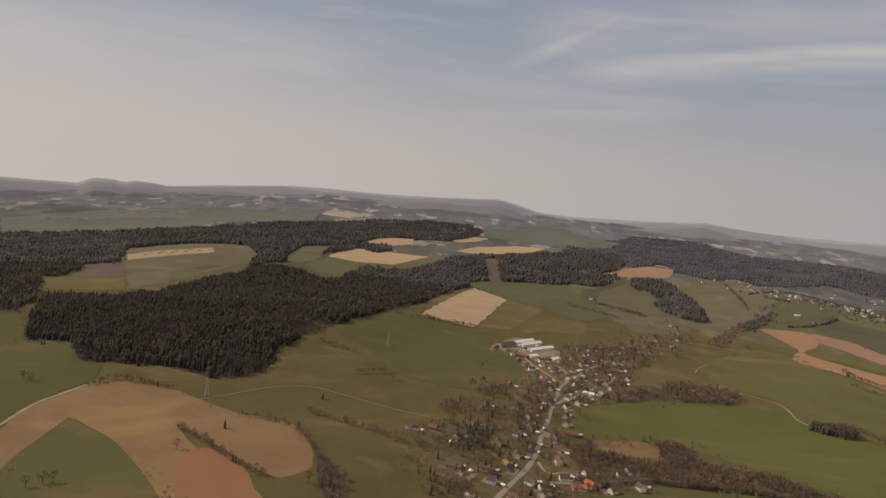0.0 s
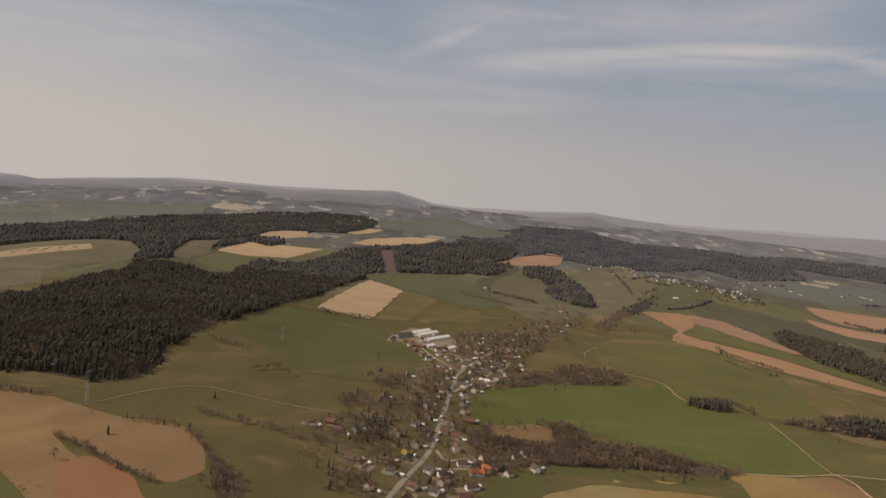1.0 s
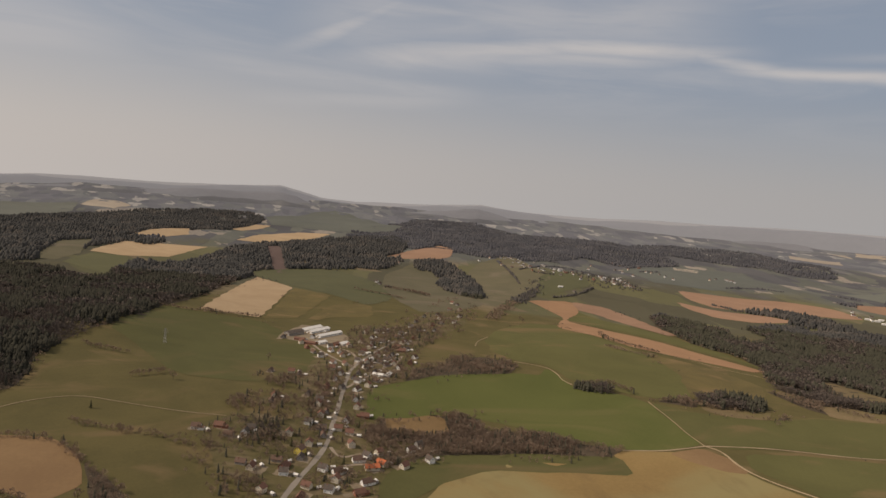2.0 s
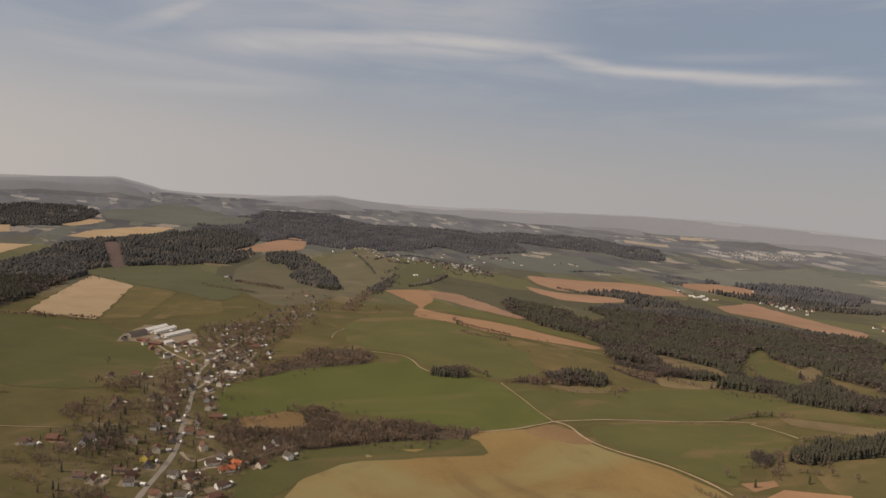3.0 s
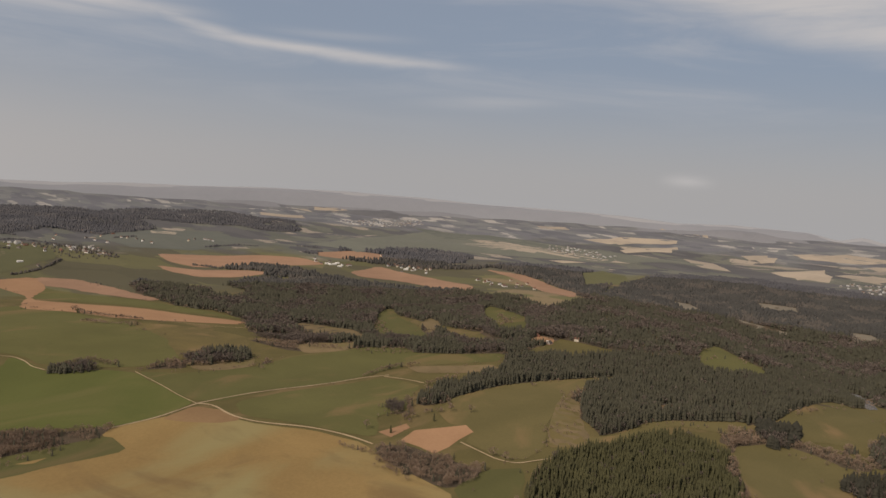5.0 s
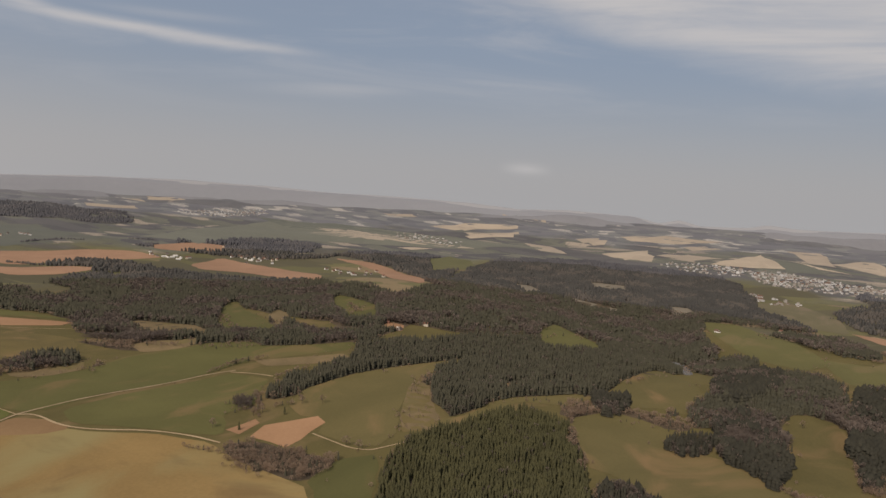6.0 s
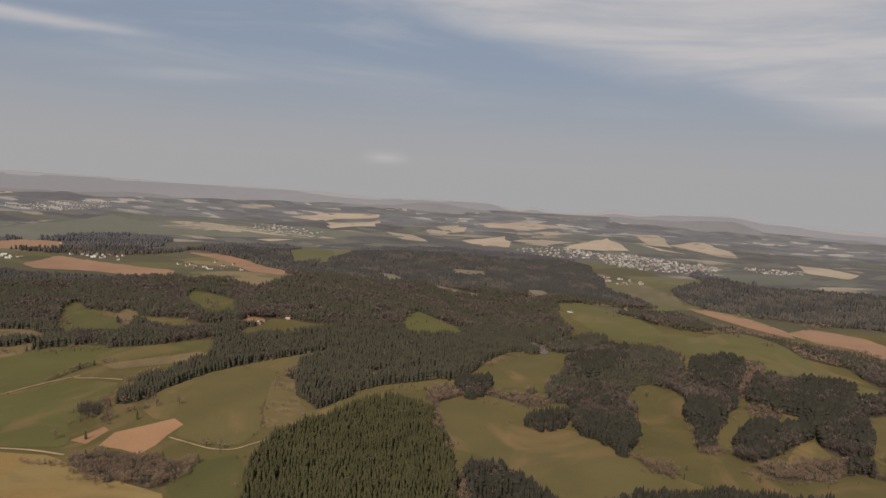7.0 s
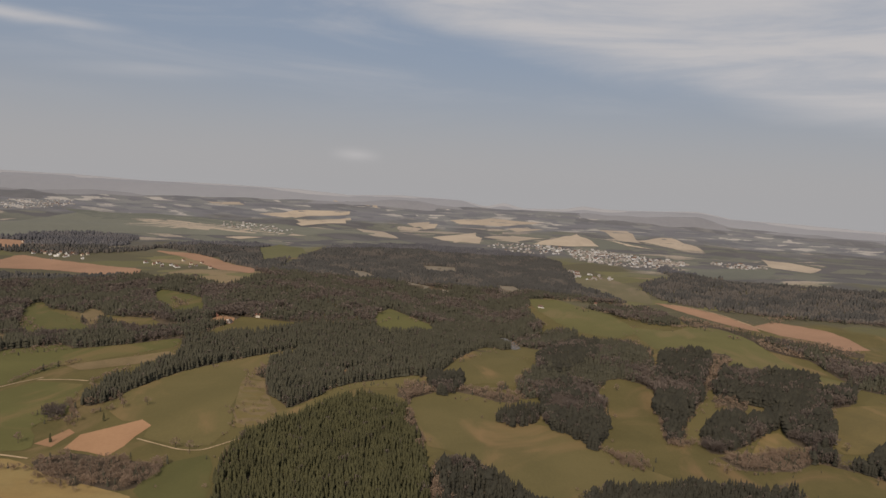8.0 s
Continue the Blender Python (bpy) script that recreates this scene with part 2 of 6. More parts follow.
NEEDLES = plain("spruce needles", (0.086, 0.079, 0.038), (0.060, 0.056, 0.029), 0.05, 0.95, island=0.4)
# haze painted into the next two needle tones: bluer, less saturated
MIDNEEDLES = plain("hazed spruce needles", (0.084, 0.077, 0.052), (0.059, 0.055, 0.039), 0.05, 0.95, island=0.4)
DARKNEEDLES = plain("darkest spruce needles", (0.059, 0.054, 0.039), (0.041, 0.038, 0.029), 0.05, 0.95, island=0.5)
TWIGS = plain("bare twigs", (0.300, 0.212, 0.148), (0.200, 0.144, 0.104), 0.03, 0.95, island=0.5)
# some bluish haze is in this twig colour as well
TWIGS_DARK = plain("dark bare twigs", (0.170, 0.132, 0.108), (0.114, 0.092, 0.078), 0.03, 0.95, island=0.5)
# tree colours greyed in two steps, haze painted into the base colour
HAZETREES = plain("hazed dark woodland", (0.084, 0.078, 0.069), (0.063, 0.059, 0.054), 0.012, 0.95, island=0.3)
HAZETREES2 = plain("thickly hazed dark woodland", (0.104, 0.099, 0.102), (0.085, 0.081, 0.085), 0.008, 0.95, island=0.25)
HAZEBARE = plain("hazed bare woodland", (0.122, 0.104, 0.087), (0.090, 0.079, 0.069), 0.012, 0.95, island=0.3)
HAZEBARE2 = plain("thickly hazed bare woodland", (0.130, 0.119, 0.117), (0.103, 0.096, 0.097), 0.008, 0.95, island=0.25)
BARK = plain("bark", (0.10, 0.08, 0.06), (0.06, 0.05, 0.04), 1.0, 0.95)
WHITE = plain("white plaster", (0.88, 0.84, 0.77), (0.76, 0.72, 0.66), 0.6, 0.8)
CREAM = plain("cream plaster", (0.72, 0.63, 0.49), (0.58, 0.50, 0.38), 0.6, 0.8)
# white town walls, dulled in colour to stand for haze
HAZEWALL = plain("hazed pale walls", (0.62, 0.60, 0.57), (0.48, 0.46, 0.44), 0.05, 0.85)
YELLOW = plain("yellow plaster", (0.72, 0.56, 0.13), (0.60, 0.45, 0.10), 0.6, 0.8)
GREYWALL = plain("grey render", (0.36, 0.32, 0.28), (0.26, 0.23, 0.20), 0.6, 0.85)
BRICK = plain("brick wall", (0.33, 0.15, 0.09), (0.22, 0.10, 0.07), 1.5, 0.85)
TILE_RED = plain("red roof tiles", (0.225, 0.120, 0.084), (0.150, 0.084, 0.062), 0.8, 0.95)
TILE_ORANGE = plain("orange roof tiles", (0.54, 0.160, 0.065), (0.42, 0.125, 0.055), 0.8, 0.85)
TILE_DARK = plain("dark grey roof", (0.150, 0.118, 0.096), (0.095, 0.077, 0.064), 0.8, 0.95)
TILE_BROWN = plain("brown roof tiles", (0.185, 0.118, 0.086), (0.125, 0.082, 0.062), 0.8, 0.95)
SHEET = plain("pale sheet roof", (0.80, 0.74, 0.66), (0.64, 0.59, 0.52), 0.3, 0.9)
GLASS = plain("window glass", (0.05, 0.055, 0.06), (0.03, 0.035, 0.04), 2.0, 0.1)
STEEL = plain("galvanised steel", (0.50, 0.48, 0.45), (0.40, 0.38, 0.36), 1.0, 0.5, 0.3)
TIMBER = plain("painted timber", (0.22, 0.14, 0.08), (0.14, 0.09, 0.05), 2.0, 0.7)
FRAME = plain("white window frame", (0.75, 0.73, 0.70), (0.65, 0.63, 0.60), 2.0, 0.6)


# ---- the lie of the land ----
# gentle waves of the land: x and y frequency, phase, height
ROLLS = ((0.0061, 0.0023, 0.4, 4.5), (-0.0035, 0.0068, 2.0, 4.0), (0.0102, -0.0071, 1.1, 2.2), (0.0013, 0.0031, 3.3, 6.0), (-0.0147, -0.0112, 0.2, 1.0))
# single hills: x, y, radius, height
HILLS = ((-330, 1150, 330, 28), (560, 560, 230, 10), (-520, 2300, 500, 30), (1200, -60, 300, 12),
         (1520, 380, 230, 24), (1760, 640, 280, 26), (1330, 690, 200, 14), (1480, 20, 170, -20), (1900, 170, 230, -16), (1020, -330, 150, -9), (700, 130, 190, 12), (1650, -350, 260, 14),
         (-430, 1090, 100, 13), (-190, 1330, 110, 12), (-310, 1290, 90, -14), (-480, 1330, 110, 10))

def terrain(x, y):
    """Height of the land in metres; past 1.5 km the land draws in and rises, so that the far hills stand within 4.9 km."""
    x, y = np.asarray(x, float), np.asarray(y, float)
    r = np.clip(np.hypot(x, y), 1.0, 4600)
    far = 1500 - 3300 * np.log(np.maximum(1 - np.maximum(r - 1500, 0) / 3300, 0.0008))
    true_r = np.where(r > 1500, far, r)
    s = r / true_r
    u, v = x / s, y / s
    h = 0.0 * x
    for ax, ay, ph, am in ROLLS:
        h = h + am * np.sin(ax * u + ay * v + ph)
    h = h * np.clip((true_r - 250) / 500, 0, 1)
    for cx, cy, rad, up in HILLS:
        h = h + up * np.exp(-((x - cx) ** 2 + (y - cy) ** 2) / rad**2)
    az = np.degrees(np.arctan2(x, y))
    dip = 130 * np.clip((-10 - az) / 22, 0, 1) + 60 * np.clip((az - 92) / 25, 0, 1)
    return 300 * (1 - s) + h * s - dip * (r / 4600) ** 3


def sheet(name, verts, faces, materials, smooth=False, slots=None):
    me = bpy.data.meshes.new(name)
    me.from_pydata([tuple(v) for v in verts], [], faces)
    for m in materials:
        me.materials.append(m)
    if slots is not None:
        me.polygons.foreach_set("material_index", slots)
    if smooth:
        me.polygons.foreach_set("use_smooth", [True] * len(me.polygons))
    me.update()
    return new(name, me)


def ring_mesh(name, radii, angles, height, material_of, materials):
    """A sheet of land laid out in rings round the middle of the place."""
    a, r = np.meshgrid(np.radians(angles), radii)
    x, y = r * np.sin(a), r * np.cos(a)
    v = np.stack([x, y, height(x, y)], -1).reshape(-1, 3)
    n, w = len(radii), len(angles)
    faces, slots = [], []
    for i in range(n - 1):
        for j in range(w):
            q = (j + 1) % w
            faces.append((i * w + j, i * w + q, (i + 1) * w + q, (i + 1) * w + j))
            slots.append(material_of(0.5 * (radii[i] + radii[i + 1]), j))
    return sheet(name, v, faces, materials, True, slots)


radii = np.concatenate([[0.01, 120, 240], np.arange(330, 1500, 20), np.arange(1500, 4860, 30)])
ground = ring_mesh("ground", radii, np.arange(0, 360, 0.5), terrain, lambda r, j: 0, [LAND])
tagged(ground, "rolling olive-green meadow land with haze-grey colour far out", "ground", kind="structure")

# the skyline of far hills: azimuth and elevation of the crest in degrees
CREST = (
    (-60, -2.6), (-32.3, -2.5), (-27.6, -2.45), (-26.6, -2.0), (-25.2, -2.0), (-24.6, -2.12), (-23.9, -1.93), (-22.6, -1.95), (-21.5, -2.1), (-19, -1.85), (-13, -1.3), (-8.7, -1.2), (-4.2, -1.15), (0, -0.93), (4.1, -0.7), (5.6, -1.0), (7.3, -1.4),
    (10, -1.5), (14.7, -1.25), (20, -0.85), (23, -1.1), (26, -1.2), (29, -1.15), (33, -0.9), (38, -0.75), (44, -0.55), (50, -0.5), (56, -0.55), (61, -0.75), (68.5, -0.85),
    (72, -0.95), (76, -1.15), (80, -1.0), (85, -1.15), (87, -1.6), (88.5, -1.25), (90, -1.6), (93.4, -1.45), (94.7, -1.15), (96.4, -1.3), (103.4, -1.1), (105.7, -1.5), (110, -1.65), (140, -2.2),
)
az_list, el_list = np.array(CREST).T
steps = np.arange(-60, 141, 0.4)
crest = np.interp(steps, az_list, el_list)


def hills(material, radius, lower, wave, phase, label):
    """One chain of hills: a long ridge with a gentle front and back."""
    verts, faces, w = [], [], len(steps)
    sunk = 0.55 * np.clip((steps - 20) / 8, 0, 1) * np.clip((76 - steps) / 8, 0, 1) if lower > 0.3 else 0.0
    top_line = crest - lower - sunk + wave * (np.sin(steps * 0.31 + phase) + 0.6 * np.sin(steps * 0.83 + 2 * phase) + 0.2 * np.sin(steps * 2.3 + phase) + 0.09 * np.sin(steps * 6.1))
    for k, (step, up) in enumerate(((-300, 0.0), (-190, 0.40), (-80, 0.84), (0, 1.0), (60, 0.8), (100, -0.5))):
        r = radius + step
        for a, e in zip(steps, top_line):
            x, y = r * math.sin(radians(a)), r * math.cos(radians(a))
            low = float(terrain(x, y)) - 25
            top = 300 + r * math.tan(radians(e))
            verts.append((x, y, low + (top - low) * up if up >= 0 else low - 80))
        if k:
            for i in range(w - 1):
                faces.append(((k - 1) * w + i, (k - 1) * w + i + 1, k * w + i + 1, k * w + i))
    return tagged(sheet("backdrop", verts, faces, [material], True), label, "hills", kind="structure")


# the farthest ridge is added to stand for the pale haze band
hills(FARHAZE, 4830, -0.10, 0.03, 5.2, "farthest ridge coloured as the haze band over the skyline")
hills(HAZEHILL, 4780, 0.0, 0.04, 0.3, "pale grey wooded hills on the hazy skyline")
hills(HAZEHILL2, 4640, 0.42, 0.10, 1.9, "grey wooded hills before the skyline")
hills(HAZEHILL3, 4480, 0.85, 0.13, 4.1, "long grey wooded ridge in the haze")


def rounded(points, times=2, closed=True, cut=0.24):
    """Corner cutting: an outline with soft bends."""
    p = [Vector(q) for q in points]
    for _ in range(times):
        n, q = len(p), []
        for i in range(n if closed else n - 1):
            a, b = p[i], p[(i + 1) % n]
            q += [a.lerp(b, cut), a.lerp(b, 1 - cut)]
        p = q if closed else [p[0], *q, p[-1]]
    return p


def inside(outline, x, y):
    hit = np.zeros(len(x), bool)
    for i in range(len(outline)):
        (ax, ay), (bx, by) = outline[i - 1], outline[i]
        if ay == by:
            continue
        cross = ((ay > y) != (by > y)) & (x < (bx - ax) * (y - ay) / (by - ay) + ax)
        hit ^= cross
    return hit


OPEN, MARGIN = [], []
LAYER = [0]


def field(name, material, outline, label, sharp=False):
    """A field laid on the land: the outline filled with a net fine enough to follow the ground."""
    edge = [Vector(q) for q in outline] if sharp else rounded(outline, 1, cut=0.14)
    fine = []
    for i, a in enumerate(edge):
        b = edge[(i + 1) % len(edge)]
        n = max(1, int((b - a).length / 22))
        for j in range(n):
            p = a.lerp(b, j / n)
            wob = 1.6 * math.sin(p.x * 0.11 + p.y * 0.07) + 1.2 * math.sin(p.x * 0.043 - p.y * 0.09)
            fine.append(Vector((p.x + wob, p.y - wob * 0.7)))
    xs, ys = np.array([p.x for p in fine]), np.array([p.y for p in fine])
    r = math.hypot(xs.mean(), ys.mean())
    step = max(20.0, 0.5 * math.sqrt(max(np.ptp(xs) * np.ptp(ys), 1)) / 12, r / 75)
    gx, gy = np.meshgrid(np.arange(xs.min(), xs.max(), step) + 0.3, np.arange(ys.min(), ys.max(), step) + 0.7)
    gx, gy = gx.ravel(), gy.ravel()
    ok = inside([(p.x, p.y) for p in fine], gx, gy)
    pts = fine + [Vector(q) for q in zip(gx[ok], gy[ok])]
    n = len(fine)
    v, _, f, *_ = geometry.delaunay_2d_cdt(pts, [], [list(range(n))], 1, 0.01)
    LAYER[0] = (LAYER[0] + 1) % 5
    lift = 0.07 + r * 0.0001 if name == "forest_floor" else 0.12 + 0.025 * LAYER[0] + r * 0.00012
    z = terrain([q.x for q in v], [q.y for q in v]) + lift
    ob = sheet(name, [(q.x, q.y, h) for q, h in zip(v, z)], [tuple(t) for t in f], [material], True)
    for i, a in enumerate(fine[::2]):
        if r < 2100 and name not in ("garden", "clearing", "river", "forest_floor") and math.sin(a.x * 0.017 + 0.8) + math.sin(a.y * 0.021 + 2.1) + 0.7 * math.sin(a.x * 0.06 - a.y * 0.05) > 0.75:
            MARGIN.append((a.x, a.y))
    if name not in ("garden", "forest_floor"):
        OPEN.append((xs.min(), xs.max(), ys.min(), ys.max(), [(p.x, p.y) for p in edge]))
    return tagged(ob, label, name.replace("_", " "), kind="structure")


def ribbon(name, material, width, line, label):
    path = rounded(line, 2, False)
    fine = []
    for a, b in zip(path, path[1:]):
        n = max(1, int((b - a).length / 9))
        fine += [a.lerp(b, j / n) for j in range(n)]
    fine.append(path[-1])
    verts, faces = [], []
    for i, p in enumerate(fine):
        d = (fine[min(i + 1, len(fine) - 1)] - fine[max(i - 1, 0)]).normalized()
        side = Vector((-d.y, d.x))
        wide = width * (0.5 + 0.06 * math.sin(i * 0.9) + 0.04 * math.sin(i * 2.3))
        for s in (-1.0, 0.0, 1.0):
            q = p + side * s * wide
            verts.append((q.x, q.y, float(terrain(q.x, q.y)) + 0.36 + 0.0002 * p.length + (0.05 if s == 0 else 0)))
        if i:
            k = 3 * i
            faces += [(k - 3, k - 2, k + 1, k), (k - 2, k - 1, k + 2, k + 1)]
    ROADS.append(fine)
    return tagged(sheet(name, verts, faces, [material], True), label, name.replace("_", " "), kind="structure")


ROADS = []

# fields: kind, soil, outline in metres, label, corners kept sharp
field("ploughed_field", SOIL, [(-458, 743), (-461, 812), (-430, 874), (-380, 891), (-320, 875), (-260, 835), (-221, 813), (-156, 800), (-127, 758), (-114, 723), (-107, 685), (-133, 658), (-158, 671), (-198, 706), (-238, 739), (-278, 771), (-240, 718), (-192, 671), (-149, 632), (-124, 596), (-214, 587), (-262, 651), (-323, 720), (-401, 778), (-399, 696), (-393, 641), (-384, 596), (-458, 707)], "pale brown ploughed field with a reddish low corner")
field("ploughed_field", RUST, [(-245, 691), (-226, 716), (-189, 694), (-162, 658), (-125, 568), (-195, 562), (-228, 635)], "rusty damp soil in the ploughed field")
field("green_field", WHEAT_DULL, [(-400, 775), (-322, 718), (-261, 649), (-200, 570), (-338, 541), (-393, 625), (-399, 696)], "dark green wedge of winter crop between ploughed land", True)
field("green_field", WHEAT_DULL, [(-860, 1279), (-732, 1249), (-636, 1082), (-545, 1052), (-490, 961), (-444, 947), (-432, 889), (-461, 812), (-446, 673)], "dark green winter crop beside the spruce wood")
field("green_field", WHEAT_DULL, [(-113, 1568), (-35, 1531), (86, 1498), (124, 1416), (171, 1209), (136, 1072), (50, 1000), (-48, 1028), (-126, 1199), (-172, 1267)], "green winter crop sloping down to the farm")
field("stubble_field", TAN, [(103, 2136), (187, 1911), (84, 1532), (-36, 1566), (6, 1755)], "pale tan four-sided field of dry bare soil", True)
field("pasture", OLIVE, [(192, 1909), (278, 1822), (166, 1557), (92, 1533)], "olive dry pasture strip beside the pale field", True)
field("pasture", OLIVE, [(264, 1723), (365, 1731), (342, 1586), (243, 1583), (166, 1500)], "pale dry pasture above the farm")
field("green_field", HAZEWHEAT, [(107, 2134), (90, 2249), (357, 2359), (447, 2097), (447, 1828), (356, 1717), (281, 1838), (194, 1928)], "dull green crop along the wood edge")
field("pasture", HAZEOLIVE, [(524, 2302), (705, 2588), (847, 2382), (831, 2035), (652, 1734), (476, 1627), (447, 1828), (447, 1991)], "olive hillside pasture with small hedges")
field("pasture", HAZEOLIVE, [(885, 2493), (1221, 2895), (1145, 2300), (927, 2048), (683, 1738), (726, 2033)], "dry orchard meadow with faint tree rows")
field("ploughed_field", HAZERED, [(603, 2665), (762, 2847), (963, 3180), (1016, 3084), (873, 2676), (801, 2632), (695, 2631), (591, 2609)], "small red-brown ploughed field on the hill")
field("green_field", HAZEWHEAT, [(1087, 2304), (1204, 2423), (1274, 2305), (1219, 2165), (1078, 2083), (949, 2003)], "rounded green field round a white barn")
field("green_field", WHEAT, [(217, 1004), (350, 1075), (426, 1085), (498, 1088), (524, 1077), (558, 1116), (565, 1067), (552, 1009), (618, 962), (639, 922), (622, 824), (611, 754), (542, 742), (495, 756), (453, 796), (379, 861), (314, 906), (237, 880), (189, 869)], "bright green field of winter wheat")
field("green_field", WHEAT_DULL, [(642, 927), (684, 881), (724, 863), (803, 839), (895, 851), (1024, 807), (1070, 734), (1043, 704), (1088, 632), (1154, 570), (1094, 557), (1017, 621), (955, 671), (813, 698), (717, 739), (645, 733), (616, 760), (625, 828)], "long green field above the farm track")
field("green_field", WHEAT_DULL, [(523, 1335), (606, 1460), (709, 1544), (798, 1540), (808, 1360), (813, 1217), (799, 1055), (727, 935), (656, 946), (628, 970), (571, 1043), (569, 1138), (523, 1169), (501, 1240)], "green field on the rise behind the village")
field("pasture", OLIVE, [(813, 1217), (883, 1133), (929, 1010), (873, 936), (770, 916), (727, 935), (791, 1059)], "olive thinly grown field end")
field("ploughed_field", RED, [(878, 1928), (1039, 1957), (993, 1808), (855, 1637), (886, 1469), (931, 1341), (965, 1238), (1036, 1121), (993, 1107), (893, 1179), (831, 1261), (816, 1395), (768, 1508), (885, 1694), (891, 1824)], "long red-brown ploughed field on the rise")
field("ploughed_field", HAZERED, [(1039, 1957), (1115, 1877), (1102, 1697), (1056, 1435), (1018, 1424), (1022, 1596), (1020, 1771), (995, 1827)], "narrow red-brown ploughed strip")
field("ploughed_field", HAZERED, [(1549, 2142), (1684, 2087), (1845, 1972), (1938, 1816), (1931, 1695), (1794, 1705), (1666, 1819), (1487, 1841), (1484, 1993)], "red-brown ploughed field beyond the wood")
field("ploughed_field", HAZERED, [(1403, 1938), (1449, 1793), (1569, 1732), (1611, 1611), (1450, 1622), (1368, 1692), (1360, 1825)], "narrow red-brown ploughed field along the wood")
field("ploughed_field", HAZERED, [(2065, 1880), (2219, 1820), (2270, 1704), (2178, 1633), (2071, 1720), (2020, 1811)], "red-brown ploughed field by the hamlet")
field("ploughed_field", HAZERED, [(1889, 1555), (2090, 1587), (2060, 1436), (2022, 1279), (1917, 1082), (1808, 1010), (1804, 1138), (1891, 1355), (1840, 1476)], "red-brown ploughed field behind tree tops")
field("ploughed_field", HAZERED, [(2347, 1281), (2350, 1127), (2279, 1013), (2063, 787), (1805, 704), (1887, 821), (2197, 1033), (2277, 1133)], "curved red-brown ploughed field")
field("fallow_field", GOLD, [(173, 605), (232, 682), (281, 722), (361, 739), (414, 726), (466, 693), (473, 739), (498, 755), (547, 738), (610, 729), (603, 677), (613, 633), (642, 577), (653, 501), (631, 455), (617, 408), (608, 356), (559, 316)], "golden-brown domed fallow field with bare worn patches")
field("green_field", WHEAT_DULL, [(165, 716), (253, 764), (366, 765), (443, 746), (479, 733), (466, 680), (400, 701), (302, 720), (232, 682), (163, 622), (148, 655)], "olive green edge of the domed field")
field("green_field", WHEAT_DULL, [(645, 721), (748, 708), (896, 654), (894, 617), (893, 582), (833, 561), (785, 530), (741, 551), (677, 501), (653, 587), (620, 671)], "green field between the forking farm tracks")
field("ploughed_field", RED, [(690, 476), (728, 483), (788, 440), (770, 423), (712, 420), (686, 421)], "small red-brown ploughed plot", True)
field("ploughed_field", RED, [(695, 512), (743, 502), (732, 492), (693, 489)], "narrow red-brown ploughed plot", True)
field("pasture", MEADOW2, [(868, 514), (971, 489), (1072, 439), (1204, 365), (1072, 389), (960, 378), (906, 368), (859, 359), (788, 328), (726, 331), (733, 411), (778, 427), (782, 464), (807, 498)], "wide smooth yellow-green meadow")
field("pasture", OLIVE, [(978, 393), (978, 356), (923, 343), (870, 284), (803, 300), (785, 325), (905, 369)], "olive-brown dry grass corner at the spruce edge")
field("green_field", WHEAT_DULL, [(685, 351), (711, 320), (641, 290), (583, 269), (568, 316), (621, 358)], "dark green crop corner below the spruce wood")
field("pasture", MEADOW2, [(968, 146), (1031, 99), (999, 17), (915, 19), (928, -30), (909, -77), (852, -113), (813, -152), (790, -187), (763, -128), (719, -75), (674, -61), (659, -23), (745, 30), (776, 71), (788, 97), (878, 124)], "smooth yellow-green meadow with dry worn crown")
field("pasture", MEADOW2, [(839, 303), (888, 271), (995, 251), (1095, 148), (1023, 142), (996, 225), (896, 253), (834, 262)], "meadow strip between two spruce woods")
field("pasture", MEADOW2, [(1157, 113), (1362, 49), (1178, -28), (1065, -8), (1076, 38), (1043, 100)], "meadow tongue running up into the woods")
# darker grass colour than the like meadows, standing in for dimmer light here
field("pasture", MEADOW, [(1058, -128), (1128, -146), (1138, -171), (1122, -203), (1079, -206), (989, -196), (919, -194), (897, -199), (905, -240), (876, -245), (836, -268), (833, -283), (836, -326), (868, -362), (844, -395), (824, -417), (810, -463), (710, -410), (766, -311), (787, -297), (772, -189), (793, -148), (851, -110), (949, -118)], "wide yellow-green meadow between dark copses")
field("pasture", MEADOW2, [(969, -232), (1004, -247), (1067, -276), (1079, -298), (1056, -318), (1015, -282), (966, -255), (924, -241), (908, -218)], "small enclosed meadow")
field("pasture", OLIVE, [(876, -289), (961, -332), (970, -358), (897, -358), (893, -319)], "small olive clearing")
# OLIVE in place of MEADOW2: the dimmer light is put into the colour
field("pasture", OLIVE, [(1074, -450), (1105, -500), (1138, -579), (1175, -658), (923, -523), (916, -472), (896, -408), (925, -406), (1036, -455)], "yellow-green meadow at the wood edge")
field("pasture", FARGRASS, [(1956, -17), (1984, -117), (1792, -219), (1628, -250), (1533, -259), (1475, -206), (1549, -143), (1634, -100), (1773, -58)], "green slope with a white house")
field("pasture", FARGRASS, [(1595, -245), (1557, -332), (1642, -385), (1686, -456), (1560, -488), (1456, -495), (1370, -502), (1290, -518), (1256, -565), (1221, -558), (1196, -499), (1265, -499), (1290, -432), (1295, -381), (1382, -406), (1385, -368), (1396, -320), (1367, -264), (1445, -256)], "green rounded hill pasture")
# litter ground for a stand of bare trees, not a felled area
field("clearing", LITTER, [(1387, -371), (1382, -406), (1292, -376), (1130, -303), (1075, -282), (1119, -287), (1278, -345)], "dull brown ground below bare trees in the wood")
field("clearing", BANK, [(1300, 860), (1362, 875), (1319, 818), (1148, 736)], "brown corner of a clearing")
